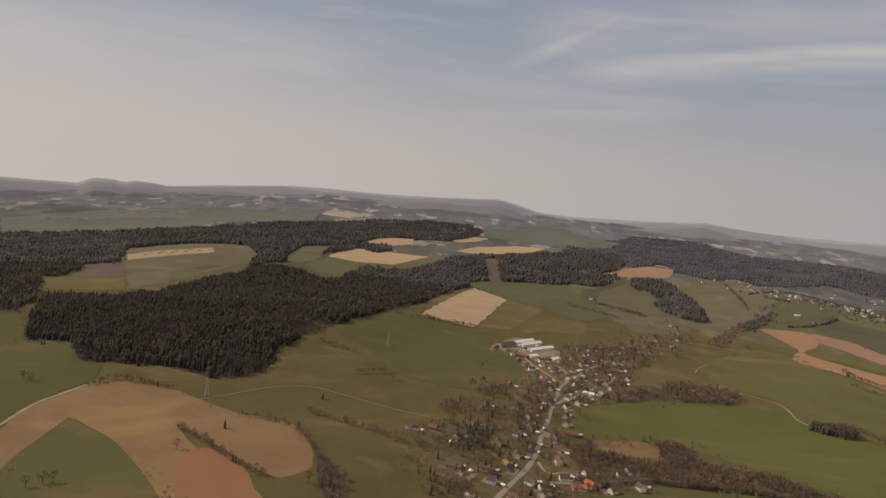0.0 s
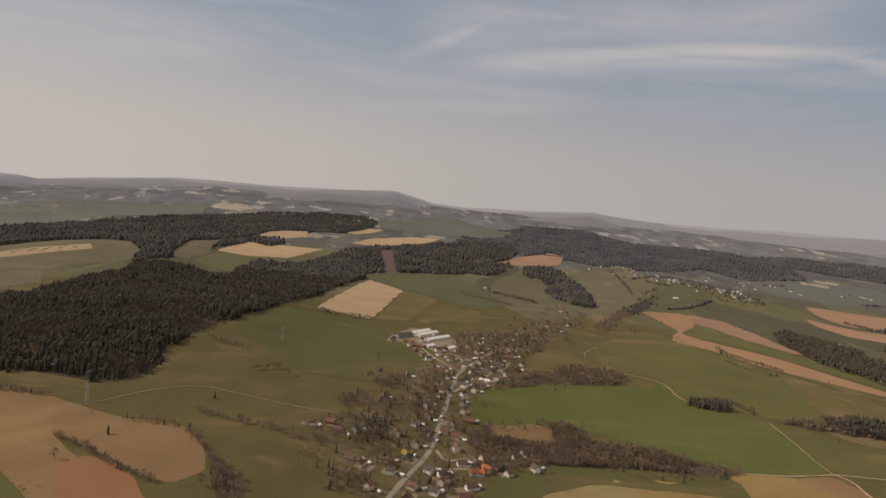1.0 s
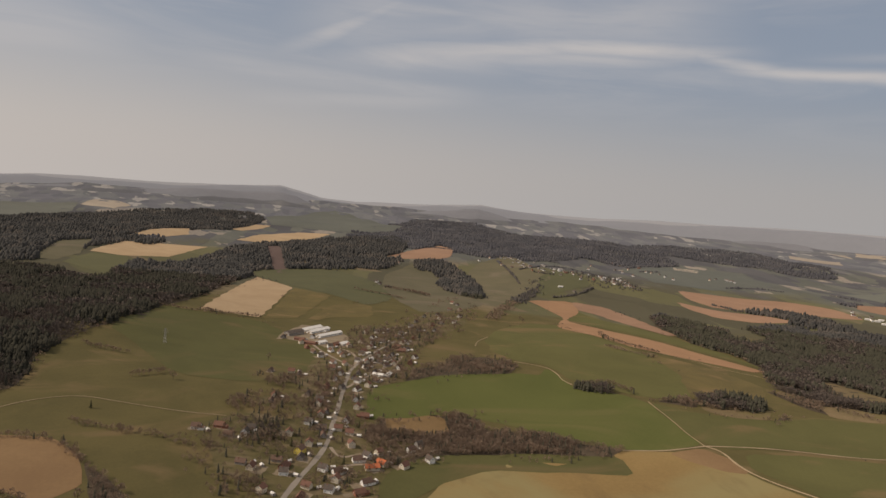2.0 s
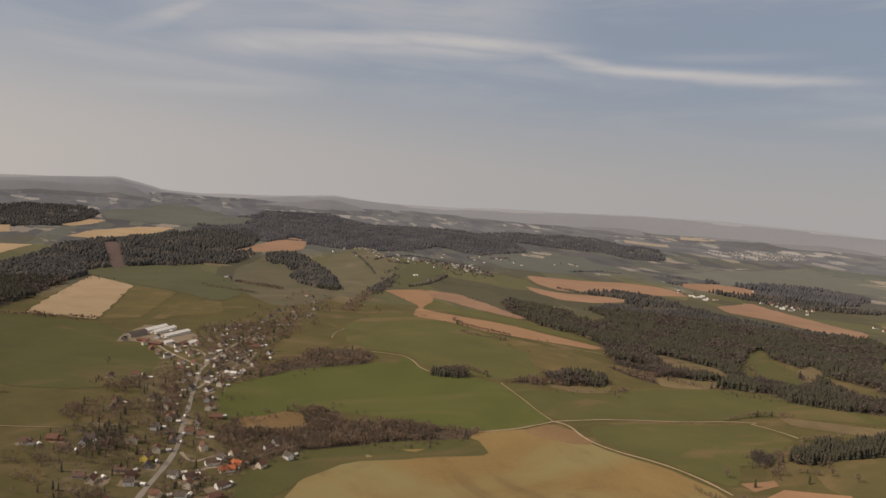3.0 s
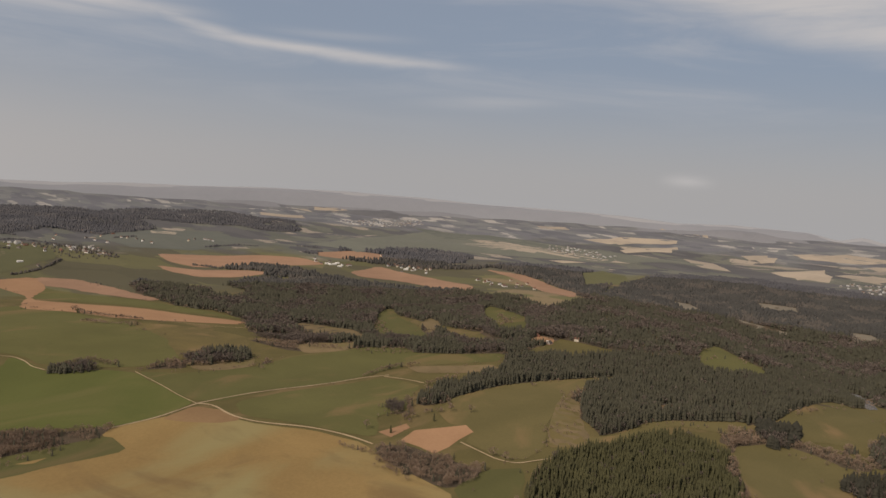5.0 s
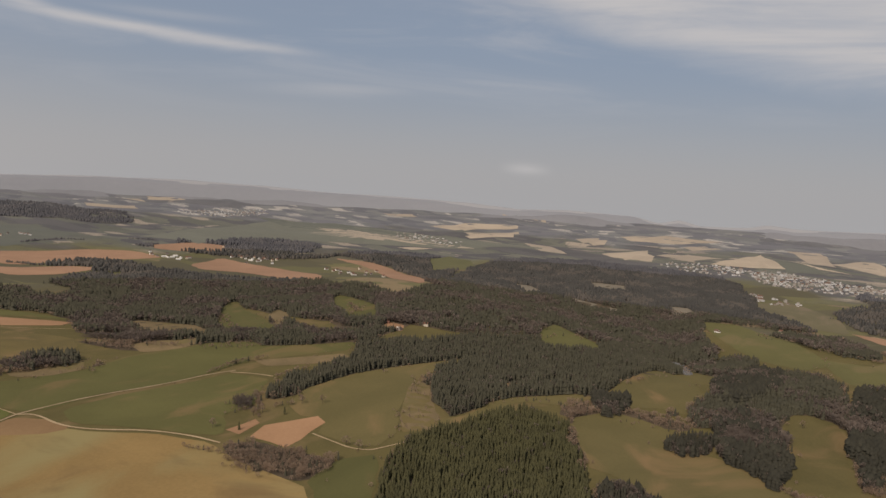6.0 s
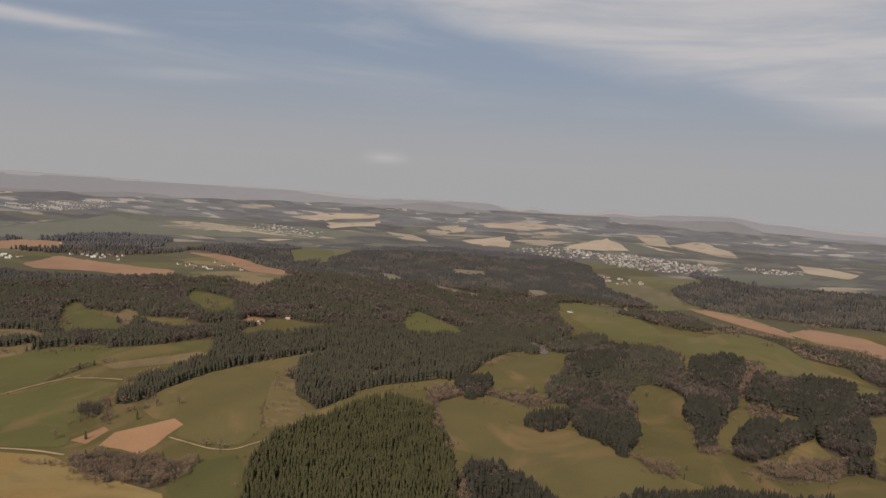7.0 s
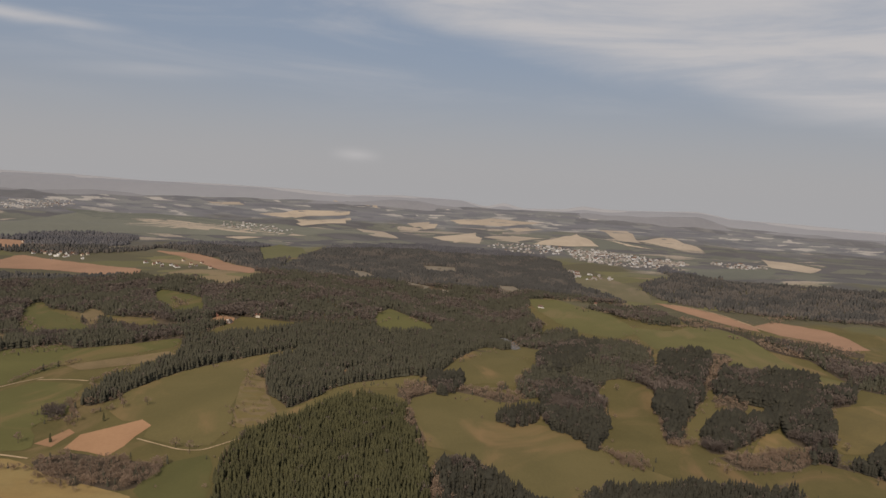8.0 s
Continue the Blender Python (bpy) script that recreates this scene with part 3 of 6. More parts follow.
field("ploughed_field", HAZERED, [(2062, -389), (2033, -459), (1953, -526), (1835, -584), (1708, -567), (1813, -515), (1954, -442)], "long red-brown field along the road", True)
field("ploughed_field", HAZERED, [(1800, -571), (1876, -646), (1826, -697), (1766, -739), (1676, -749), (1562, -742), (1533, -675), (1617, -654), (1670, -598)], "red-brown ploughed field on the far slope", True)
field("pasture", HAZEOLIVE, [(2374, -173), (2491, -296), (2227, -385), (2039, -385), (2078, -283), (2195, -178)], "green valley meadow below the town")
field("pasture", WHEAT_DULL, [(1133, 867), (1326, 1002), (1425, 1050), (1430, 1030), (1350, 960), (1237, 820), (1178, 760), (1133, 732)], "green clearing inside the woods")
field("pasture", WHEAT_DULL, [(1454, 300), (1606, 294), (1546, 242), (1499, 181), (1396, 167), (1341, 233), (1358, 272)], "small clearing inside the woods")
field("pasture", WHEAT_DULL, [(1556, 849), (1607, 848), (1510, 708), (1361, 627), (1312, 655), (1385, 745)], "small clearing inside the woods")
field("clearing", RED, [(1270, 592), (1341, 590), (1335, 557), (1283, 537), (1264, 573)], "red-brown quarried bank beside woodland houses")
field("pasture", HAZEOLIVE, [(-925, 2062), (-891, 2166), (-842, 2335), (-630, 2277), (-550, 2124), (-547, 1992), (-659, 1877), (-682, 1796), (-627, 1623), (-677, 1543), (-796, 1781)], "olive field on the wooded ridge", True)
field("stubble_field", TAN, [(-888, 1993), (-822, 2081), (-712, 2187), (-681, 2117), (-773, 2011), (-858, 1927)], "pale tan strip on the ridge", True)
field("ploughed_field", PURPLE, [(-898, 1755), (-927, 1836), (-858, 1913), (-769, 1722), (-859, 1681)], "dull purple-brown ploughed plot on the ridge", True)
field("pasture", OLIVE, [(-936, 1647), (-770, 1712), (-673, 1513), (-731, 1477), (-837, 1485)], "olive strip below the ploughed plot", True)
field("pasture", HAZEOLIVE, [(-472, 2095), (-493, 2514), (-417, 2705), (-387, 2229), (-420, 2083)], "green field on the ridge", True)
field("green_field", HAZEWHEAT, [(-400, 2067), (-363, 2264), (-265, 2272), (-244, 2109), (-279, 1951)], "dark green field on the ridge", True)
field("stubble_field", TAN, [(-375, 2306), (-329, 2677), (-172, 2668), (-46, 2653), (-158, 2334), (-276, 2274)], "pale tan stubble field on the ridge", True)
field("stubble_field", TAN, [(-354, 2759), (-281, 2993), (-134, 3134), (-126, 2905), (-232, 2817)], "pale tan stubble field behind a copse", True)
field("stubble_field", TAN, [(50, 2882), (155, 3083), (332, 3322), (475, 3282), (383, 3114), (148, 2881)], "pale tan stubble strip on the ridge", True)
field("stubble_field", TAN, [(28, 3325), (147, 3491), (219, 3480), (77, 3297)], "small pale tan field on the ridge", True)
field("ploughed_field", PURPLE, [(157, 2734), (215, 2823), (196, 2229), (155, 2230)], "brown clear-felled gap in the wood")
field("pasture", HAZEGREEN, [(-1454, 2318), (-1710, 2723), (-1594, 3176), (-1360, 3735), (-676, 3790), (-653, 3541), (-976, 3069), (-1077, 2803), (-1270, 2538)], "wide pale green plain in the haze", True)
field("pasture", HAZEGREEN, [(207, 3761), (634, 4262), (918, 3655), (806, 3514), (518, 3411), (346, 3487), (220, 3503)], "pale green fields in the haze", True)
field("stubble_field", HAZETAN, [(-658, 3759), (-606, 4014), (-445, 3861), (-499, 3662)], "pale tan field in the haze", True)
field("pasture", HAZEGREEN, [(1587, 2590), (1983, 2765), (2162, 2577), (2066, 2214), (1713, 2158), (1538, 2271)], "hazy green fields beyond the village", True)
field("pasture", HAZEGREEN, [(2222, 2088), (2596, 2104), (3272, 2094), (3288, 1662), (3322, 1112), (3330, 638), (3011, 1003), (2769, 1392), (2565, 1797), (2217, 1786)], "hazy green plain with pale strips", True)
field("stubble_field", HAZETAN, [(3132, 1833), (3175, 1597), (3171, 1302), (3048, 943), (2965, 1217), (2942, 1480)], "long pale strip field in the haze", True)
field("stubble_field", HAZETAN, [(3697, 1417), (4013, 1246), (4090, 1001), (3988, 991), (3633, 1243)], "pale field in the haze", True)
field("stubble_field", HAZETAN, [(3400, 1108), (3722, 939), (3548, 894), (3351, 1066)], "pale strip field in the haze", True)
field("stubble_field", HAZETAN, [(3976, 408), (4190, 181), (4134, -123), (3923, 108), (3898, 340)], "pale tan field on the far plain", True)
field("stubble_field", HAZETAN, [(3737, 610), (3882, 508), (3676, 480), (3590, 546)], "pale tan field on the far plain", True)
field("stubble_field", HAZETAN, [(3304, 361), (3620, 232), (3236, 206), (3164, 296)], "pale tan field on the far plain", True)
field("stubble_field", HAZETAN, [(3248, -51), (3734, -286), (3305, -356), (3266, -229)], "pale tan field above the far town", True)
field("stubble_field", HAZETAN, [(3994, -425), (4039, -585), (3519, -580), (3642, -476)], "pale tan field above the far town", True)
field("pasture", HAZEGREEN, [(3472, -320), (3629, -447), (3267, -504), (3238, -350)], "pale green field above the far town", True)
field("stubble_field", HAZETAN, [(3510, -406), (3399, -522), (3338, -613), (3375, -494)], "pale tan field above the far town", True)
field("stubble_field", HAZETAN, [(3643, -572), (3837, -785), (3436, -855), (3422, -728)], "pale tan field on the far slope", True)
field("stubble_field", HAZETAN, [(3294, -1071), (3030, -1222), (2901, -1131), (2985, -1012)], "pale tan field on the far slope", True)
field("stubble_field", HAZETAN, [(4424, 1225), (4597, 983), (4320, 889), (4382, 1109)], "pale far strip in the haze", True)
field("stubble_field", HAZETAN, [(4007, 1846), (4083, 1681), (3971, 1607), (3908, 1767)], "pale far strip in the haze", True)
field("stubble_field", HAZETAN, [(3432, 809), (3436, 677), (3206, 556), (3193, 677)], "pale strip on the far plain", True)
field("stubble_field", HAZETAN, [(2831, 1230), (2883, 1184), (2932, 1097), (2834, 1163)], "pale strip by the far woods", True)
field("stubble_field", HAZETAN, [(3792, 77), (3955, -30), (3798, -115), (3700, 22)], "pale tan field on the far plain", True)
field("stubble_field", HAZETAN, [(3370, 178), (3593, 45), (3460, -121), (3264, 40)], "pale tan field on the far plain", True)
field("pasture", HAZEWHEAT, [(2618, 1001), (2777, 970), (2677, 845), (2487, 758), (2408, 821), (2283, 853)], "green field inside the far woods", True)
field("pasture", HAZEGREEN, [(2783, -578), (2926, -856), (2880, -996), (2698, -900), (2647, -685)], "green fields beside the far town", True)
field("pasture", HAZEGREEN, [(3200, 2194), (3392, 1836), (3246, 1270), (3158, 1561), (3060, 1935)], "hazy green fields by the far town", True)
field("stubble_field", HAZETAN, [(3160, 3077), (3436, 2960), (3449, 2848), (3203, 2935)], "pale far strip in the haze", True)
field("stubble_field", HAZETAN, [(3841, 2829), (4013, 2581), (4058, 2509), (3710, 2618)], "pale far strip in the haze", True)
field("stubble_field", HAZETAN, [(3052, 3667), (3225, 3516), (3207, 3273), (3052, 3428)], "pale far strip in the haze", True)
field("clearing", DRY, [(217, 890), (259, 903), (300, 888), (289, 830), (244, 824), (203, 826)], "dry grass patch inside the thicket")
field("garden", GARDEN, [(48, 604), (46, 685), (6, 719), (-3, 786), (-29, 824), (43, 879), (90, 855), (111, 902), (53, 897), (59, 938), (115, 959), (123, 999), (86, 1030), (90, 1079), (131, 1066), (155, 1166), (211, 1155), (234, 1342), (293, 1511), (386, 1475), (592, 1813), (652, 1819), (541, 1501), (423, 1344), (360, 1253), (318, 1169), (300, 1067), (249, 992), (204, 923), (176, 844), (192, 806), (237, 798), (241, 771), (183, 716), (166, 681), (144, 579)], "brown gardens and yards of the village")
field("farm_yard", YARD, [(107, 1352), (132, 1414), (177, 1500), (253, 1398), (229, 1260), (202, 1254), (171, 1290), (146, 1316)], "trodden brown farm yard")
field("clearing", HAZEDRY, [(2220, 576), (2182, 485), (2026, 403), (2009, 457)], "narrow pale clearing in the wood", True)
field("clearing", HAZEDRY, [(2057, 353), (2038, 305), (1985, 143), (1951, 277)], "narrow pale clearing in the wood", True)
field("clearing", HAZEDRY, [(2406, 335), (2411, 222), (2264, 191), (2223, 285)], "narrow pale clearing in the wood", True)
field("clearing", HAZEDRY, [(2125, 83), (2130, 13), (2026, -24), (2007, 47)], "narrow pale clearing in the wood", True)
field("clearing", BANK, [(1096, 1076), (1139, 1049), (1155, 934), (1088, 815), (1074, 868), (1054, 972)], "pale strip along the brook in the wood", True)
field("pasture", BANK, [(965, 668), (1031, 590), (1071, 556), (1061, 534), (1004, 557), (951, 624)], "pale red-brown dry strip in the green field")
field("river", WATER, [(1514, 46), (1512, 16), (1452, -5), (1344, -10), (1313, 4), (1439, 31)], "narrow grey river bend between dark trees")
field("green_field", WHEAT_DULL, [(981, 1794), (1003, 1566), (1005, 1405), (1044, 1215), (1053, 1134), (978, 1255), (945, 1361), (903, 1497), (875, 1658)], "green strip between red-brown ploughed fields", True)
field("pasture", BANK, [(731, 925), (755, 900), (792, 890), (835, 884), (797, 845), (747, 851), (710, 884)], "dry brown bank below the dark trees")
field("clearing", BANK, [(948, 902), (999, 894), (1026, 861), (1074, 845), (1037, 815), (975, 817), (920, 847)], "pale dry clearing at the wood edge")
field("clearing", DRY, [(1092, 228), (1147, 207), (1127, 188), (1089, 205)], "felled red-brown spot inside the spruce wood", True)
field("clearing", DRY, [(1049, 277), (1094, 261), (1087, 241), (1037, 256)], "felled red-brown spot inside the spruce wood", True)
field("pasture", BANK, [(965, 389), (995, 381), (978, 359), (908, 330), (850, 295), (806, 289), (798, 323), (827, 344), (897, 366)], "brown brushy slope at the wood edge")
field("fallow_field", SOIL, [(546, 735), (603, 743), (618, 706), (608, 660), (581, 672), (560, 704)], "trampled brown soil at the crossing of the tracks")
field("stubble_field", HAZETAN, [(2867, 3047), (3045, 2880), (2955, 2772), (2811, 2972)], "thin pale strip field in the haze", True)
field("stubble_field", HAZETAN, [(3314, 3047), (3488, 2817), (3385, 2711), (3256, 2945)], "pale field beside the far town", True)
field("stubble_field", HAZETAN, [(1938, 2724), (2008, 2639), (1885, 2484), (1831, 2564)], "thin pale strip on the far pasture", True)
field("stubble_field", HAZETAN, [(3027, 1797), (3015, 1540), (2988, 1356), (2917, 1337), (2872, 1521), (2881, 1701)], "thin pale strip field on the far plain", True)
field("stubble_field", HAZETAN, [(3729, 1256), (4036, 1011), (3993, 983), (3648, 1196)], "pale strip field on the far plain", True)
field("stubble_field", HAZETAN, [(3487, 1143), (3811, 937), (3752, 913), (3428, 1092)], "pale strip field on the far plain", True)
field("stubble_field", HAZETAN, [(3912, 371), (4136, 169), (4110, -19), (3899, 128)], "long pale field on the far plain", True)
field("stubble_field", HAZETAN, [(3714, 574), (3860, 457), (3621, 442), (3562, 491)], "small pale field on the far plain", True)
field("stubble_field", HAZETAN, [(3281, 411), (3508, 274), (3331, 182), (3156, 183), (3206, 350)], "pale tan field before the dark wood", True)

# roads and tracks
ribbon("road", ASPHALT, 5.6, [(49, 603), (75, 675), (125, 772), (139, 831), (161, 916), (181, 1000), (203, 1086), (223, 1133), (262, 1203), (293, 1258), (333, 1325)], "grey asphalt village street with pale verges")
ribbon("lane", GRAVEL, 5, [(215, 1110), (196, 1160), (177, 1226), (167, 1312), (157, 1368), (136, 1328)], "pale gravel lane up to the farm")
ribbon("lane", GRAVEL, 4.5, [(215, 1110), (232, 1181), (227, 1227), (214, 1250)], "pale lane behind the farm")
ribbon("lane", GRAVEL, 4.5, [(182, 994), (208, 1033), (240, 1078), (259, 1107), (292, 1136), (314, 1191)], "pale village lane")
ribbon("lane", GRAVEL, 4, [(131, 777), (134, 758), (142, 751), (154, 757)], "pale village lane")
ribbon("lane", GRAVEL, 4.5, [(139, 730), (155, 735), (176, 733), (197, 749), (235, 768), (267, 782)], "pale lane to the orange-roofed sheds")
ribbon("farm_track", DIRT, 3.0, [(611, 749), (575, 744), (542, 742), (493, 753)], "pale dirt farm track")
ribbon("farm_track", DIRT, 1.4, [(642, 927), (629, 845), (617, 796), (611, 749)], "faint pale dirt track")
ribbon("farm_track", DIRT, 3.0, [(611, 749), (713, 735), (813, 698), (873, 682), (911, 657)], "pale dirt farm track")
ribbon("farm_track", DIRT, 2.8, [(900, 658), (909, 619), (908, 588)], "pale dirt farm track")
ribbon("farm_track", DIRT, 3.2, [(611, 749), (623, 731), (609, 680), (617, 637), (649, 583), (660, 532), (659, 493)], "pale dirt farm track")
ribbon("farm_track", DIRT, 1.6, [(483, 1280), (502, 1321), (537, 1355)], "pale dirt path")
ribbon("farm_track", DIRT, 2.0, [(516, 1165), (562, 1125), (563, 1081), (554, 1047), (559, 1019)], "pale dirt path")
ribbon("farm_track", DIRT, 4.5, [(-454, 700), (-457, 742), (-459, 809), (-442, 845), (-430, 874)], "pale dirt track beside the ploughed field")
ribbon("farm_track", DIRT, 1.3, [(-296, 831), (-251, 868), (-208, 913), (-156, 934), (-99, 905), (-33, 874), (17, 862)], "pale grassy track across the meadow")
ribbon("farm_track", DIRT, 2.2, [(734, 417), (724, 384), (715, 357), (718, 333), (734, 322), (756, 307)], "pale dirt track at the wood corner")
ribbon("farm_track", DIRT, 5, [(2050, -432), (2002, -495), (1897, -564), (1741, -590)], "pale country road on the slope")
ribbon("farm_track", DIRT, 1.6, [(816, 1362), (826, 1261), (887, 1184), (929, 1111), (1004, 1060)], "faint pale track below the red-brown field")


# ---- woods ----
rng = np.random.default_rng(7)


def spruce_shape(tiers, sides, girth=0.165, dome=False):
    """A spruce or, as a dome, a broad pine one metre high: ragged skirts of branches over a thin stem."""
    verts, faces = [], []
    lean = (rng.uniform(-0.03, 0.03), rng.uniform(-0.03, 0.03))
    for t in range(tiers):
        lo, hi = 0.08 + 0.80 * t / tiers, min(1.0, 0.08 + 0.80 * (t + 1.8) / tiers)
        rad = girth * (1 - 0.74 * (t / tiers) ** 1.25)
        if dome:
            rad, hi = 1.55 * girth * math.cos(1.15 * max(0.0, t / tiers - 0.15)), min(1.0, lo + 0.42)
        if t == tiers - 1:
            hi = 1.0
        base = len(verts)
        for s in range(sides):
            a = 2 * math.pi * (s + 0.5 * (t % 2)) / sides + rng.uniform(-0.25, 0.25)
            rr = rad * rng.uniform(0.62, 1.28)
            verts.append((rr * math.cos(a) + lean[0] * lo, rr * math.sin(a) + lean[1] * lo, lo + rng.uniform(-0.04, 0.03)))
        verts.append((lean[0] * hi, lean[1] * hi, hi))
        faces += [(base + s, base + (s + 1) % sides, base + sides) for s in range(sides)]
    base = len(verts)
    for z, rr in ((-0.1, 0.018), (0.3, 0.012)):
        verts += [(rr * math.cos(a), rr * math.sin(a), z) for a in (0, 2.1, 4.2)]
    stem = [(base + i, base + (i + 1) % 3, base + 3 + (i + 1) % 3) for i in range(3)] + [(base + i, base + 3 + (i + 1) % 3, base + 3 + i) for i in range(3)]
    if tiers < 4:
        stem = stem[:3]
    return np.array(verts), np.array(faces + stem), np.array([0] * len(faces) + [1] * len(stem))


def bare_shape(sprays, size, slim):
    """A leafless broad-leaved tree one metre high: stem, rising limbs and many thin sprays of twigs with gaps between."""
    verts, faces = [], []

    def stick(a, b, ra, rb):
        base = len(verts)
        for p, rr in ((a, ra), (b, rb)):
            verts.extend([(p[0] + rr * math.cos(q), p[1] + rr * math.sin(q), p[2]) for q in (0, 2.1, 4.2)])
        for i in range(3):
            j = (i + 1) % 3
            faces.extend([(base + i, base + j, base + 3 + j), (base + i, base + 3 + j, base + 3 + i)])

    if sprays > 25:
        stick((0, 0, -0.1), (rng.uniform(-0.03, 0.03), rng.uniform(-0.03, 0.03), 0.55), 0.024, 0.013)
    for _ in range(3 if sprays > 50 else 0):
        a = rng.uniform(0, 6.28)
        stick((0, 0, rng.uniform(0.22, 0.4)), (0.2 * math.cos(a), 0.2 * math.sin(a), rng.uniform(0.62, 0.85)), 0.013, 0.005)
    squat, tall = rng.uniform(0.9, 1.15), rng.uniform(0.9, 1.08)
    for _ in range(sprays):
        a, u = rng.uniform(0, 6.28), rng.uniform(-0.85, 1)
        rr = 0.31 * squat * rng.uniform(0.35, 1.0)
        c = np.array([rr * math.cos(a) * math.sqrt(1 - u * u), rr * math.sin(a) * math.sqrt(1 - u * u), 0.60 + 0.34 * tall * u * rng.uniform(0.6, 1.05)])
        out = c - np.array([0, 0, 0.30])
        out = out / np.linalg.norm(out)
        side = np.cross(out, rng.normal(size=3))
        side = side / np.linalg.norm(side)
        base, long = len(verts), size * rng.uniform(0.7, 1.3)
        verts += [tuple(c - out * long * 0.6), tuple(c + out * long + side * long * slim), tuple(c + out * long * 0.85 - side * long * slim)]
        faces.append((base, base + 1, base + 2))
    return np.array(verts), np.array(faces), np.array([1] * len(faces))


def crown_shape(girth, code=0):
    """A far tree in a closed canopy: a low uneven dome."""
    verts = []
    for wide, up in ((1.0, 0.06), (0.68, 0.72)):
        verts += [(wide * girth * rng.uniform(0.75, 1.25) * math.cos(a), wide * girth * rng.uniform(0.75, 1.25) * math.sin(a), up + rng.uniform(-0.06, 0.08)) for a in (0.2, 1.8, 3.3, 4.9)]
    verts.append((rng.uniform(-0.08, 0.08), rng.uniform(-0.08, 0.08), 1.0))
    faces = []
    for i in range(4):
        j = (i + 1) % 4
        faces += [(i, j, 4 + j), (i, 4 + j, 4 + i), (4 + i, 4 + j, 8)]
    return np.array(verts), np.array(faces), np.array([code] * len(faces))


SPRUCES = {0: [spruce_shape(4, 6) for _ in range(8)], 1: [spruce_shape(3, 6, 0.205) for _ in range(6)], 2: [spruce_shape(2, 4, 0.22) for _ in range(5)], 3: [crown_shape(0.34) for _ in range(5)]}
PINES = {0: [spruce_shape(4, 7, 0.165, True) for _ in range(6)], 1: [spruce_shape(3, 6, 0.18, True) for _ in range(5)], 2: [spruce_shape(2, 5, 0.24, True) for _ in range(4)], 3: [crown_shape(0.40) for _ in range(5)]}
BARES = {0: [bare_shape(64, 0.125, 0.20) for _ in range(7)], 1: [bare_shape(30, 0.17, 0.24) for _ in range(6)], 2: [bare_shape(13, 0.25, 0.34) for _ in range(5)], 3: [crown_shape(0.36, 1) for _ in range(5)]}


def grown(name, x, y, share, label, height=19.0):
    """All the trees of one wood as one mesh: x and y of the stems, share of spruces."""
    if len(x) == 0:
        return None
    r = np.hypot(x, y)
    true_r = np.where(r > 1500, 1500 - 3300 * np.log(np.maximum(1 - np.maximum(r - 1500, 0) / 3300, 0.01)), r)
    scale = r / true_r
    z = terrain(x, y) + 0.2
    patch = np.sin(x * 0.021 + 1.3 * np.sin(y * 0.013)) * np.sin(y * 0.024 + 0.8) + 0.7 * np.sin(x * 0.057 + 2 * np.sin(y * 0.031)) * np.sin(y * 0.049 - 0.9 * np.sin(x * 0.027))
    swell = 1 + 0.18 * np.sin(x * 0.083 + 1.7 * np.sin(y * 0.041)) * np.sin(y * 0.077 + 1.1 * np.sin(x * 0.036)) + 0.16 * np.sin(x * 0.027 + 1.2 * np.sin(y * 0.019) + 0.6) * np.sin(y * 0.031 - 0.9)
    is_spruce = rng.uniform(size=len(x)) < np.clip(share + (0.8 * patch if 0.15 < share < 0.9 else 0), 0.02, 0.99)
    level = np.where(r < 1020, 0, np.where(r < 1450, 1, np.where(r < 2050, 2, 3)))
    V, F, S, count = [], [], [], 0
    for spruce in (True, False):
        for lv in (0, 1, 2, 3):
            shapes = (PINES[lv] + SPRUCES[lv][:2] if name == "old_mixed_wood" else PINES[lv][:2] + SPRUCES[lv] if "mixed" in name else PINES[lv][:2] + SPRUCES[lv] if name.startswith("old") else SPRUCES[lv]) if spruce else BARES[lv]
            pick = rng.integers(0, len(shapes), len(x))
            for k, (v, f, s) in enumerate(shapes):
                sel = np.where((is_spruce == spruce) & (level == lv) & (pick == k))[0]
                n = len(sel)
                if not n:
                    continue
                a = rng.uniform(0, 6.28, n)
                h = height * swell[sel] * scale[sel] * rng.uniform(0.72 if share < 0.9 else 0.84, 1.16 if share < 0.9 else 1.08, n) * (1.08 if spruce else 0.86)
                wide = h * rng.uniform(0.85, 1.2, n) * (1.0 if spruce else 1.15)
                c, d = np.cos(a)[:, None] * wide[:, None], np.sin(a)[:, None] * wide[:, None]
                px = x[sel][:, None] + v[:, 0] * c - v[:, 1] * d
                py = y[sel][:, None] + v[:, 0] * d + v[:, 1] * c
                pz = z[sel][:, None] + v[:, 2] * h[:, None]
                V.append(np.stack([px, py, pz], -1).reshape(-1, 3))
                F.append((f[None] + (count + np.arange(n) * len(v))[:, None, None]).reshape(-1, 3))
                # trees past 2050 m and 2750 m take the hazed slots
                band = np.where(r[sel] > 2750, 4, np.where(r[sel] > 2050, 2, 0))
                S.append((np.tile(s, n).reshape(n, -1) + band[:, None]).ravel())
                count += n * len(v)
    V, F, S = np.concatenate(V), np.concatenate(F), np.concatenate(S)
    me = bpy.data.meshes.new(name)
    me.vertices.add(len(V)), me.loops.add(3 * len(F)), me.polygons.add(len(F))
    me.vertices.foreach_set("co", V.ravel())
    me.loops.foreach_set("vertex_index", F.ravel().astype(np.int32))
    me.polygons.foreach_set("loop_start", (np.arange(len(F)) * 3).astype(np.int32))
    # names in "old" only pick the darkest needle tone
    green = DARKNEEDLES if name.startswith("old") else NEEDLES if name.endswith("plantation") else MIDNEEDLES
    mid = (HAZETREES, HAZEBARE)
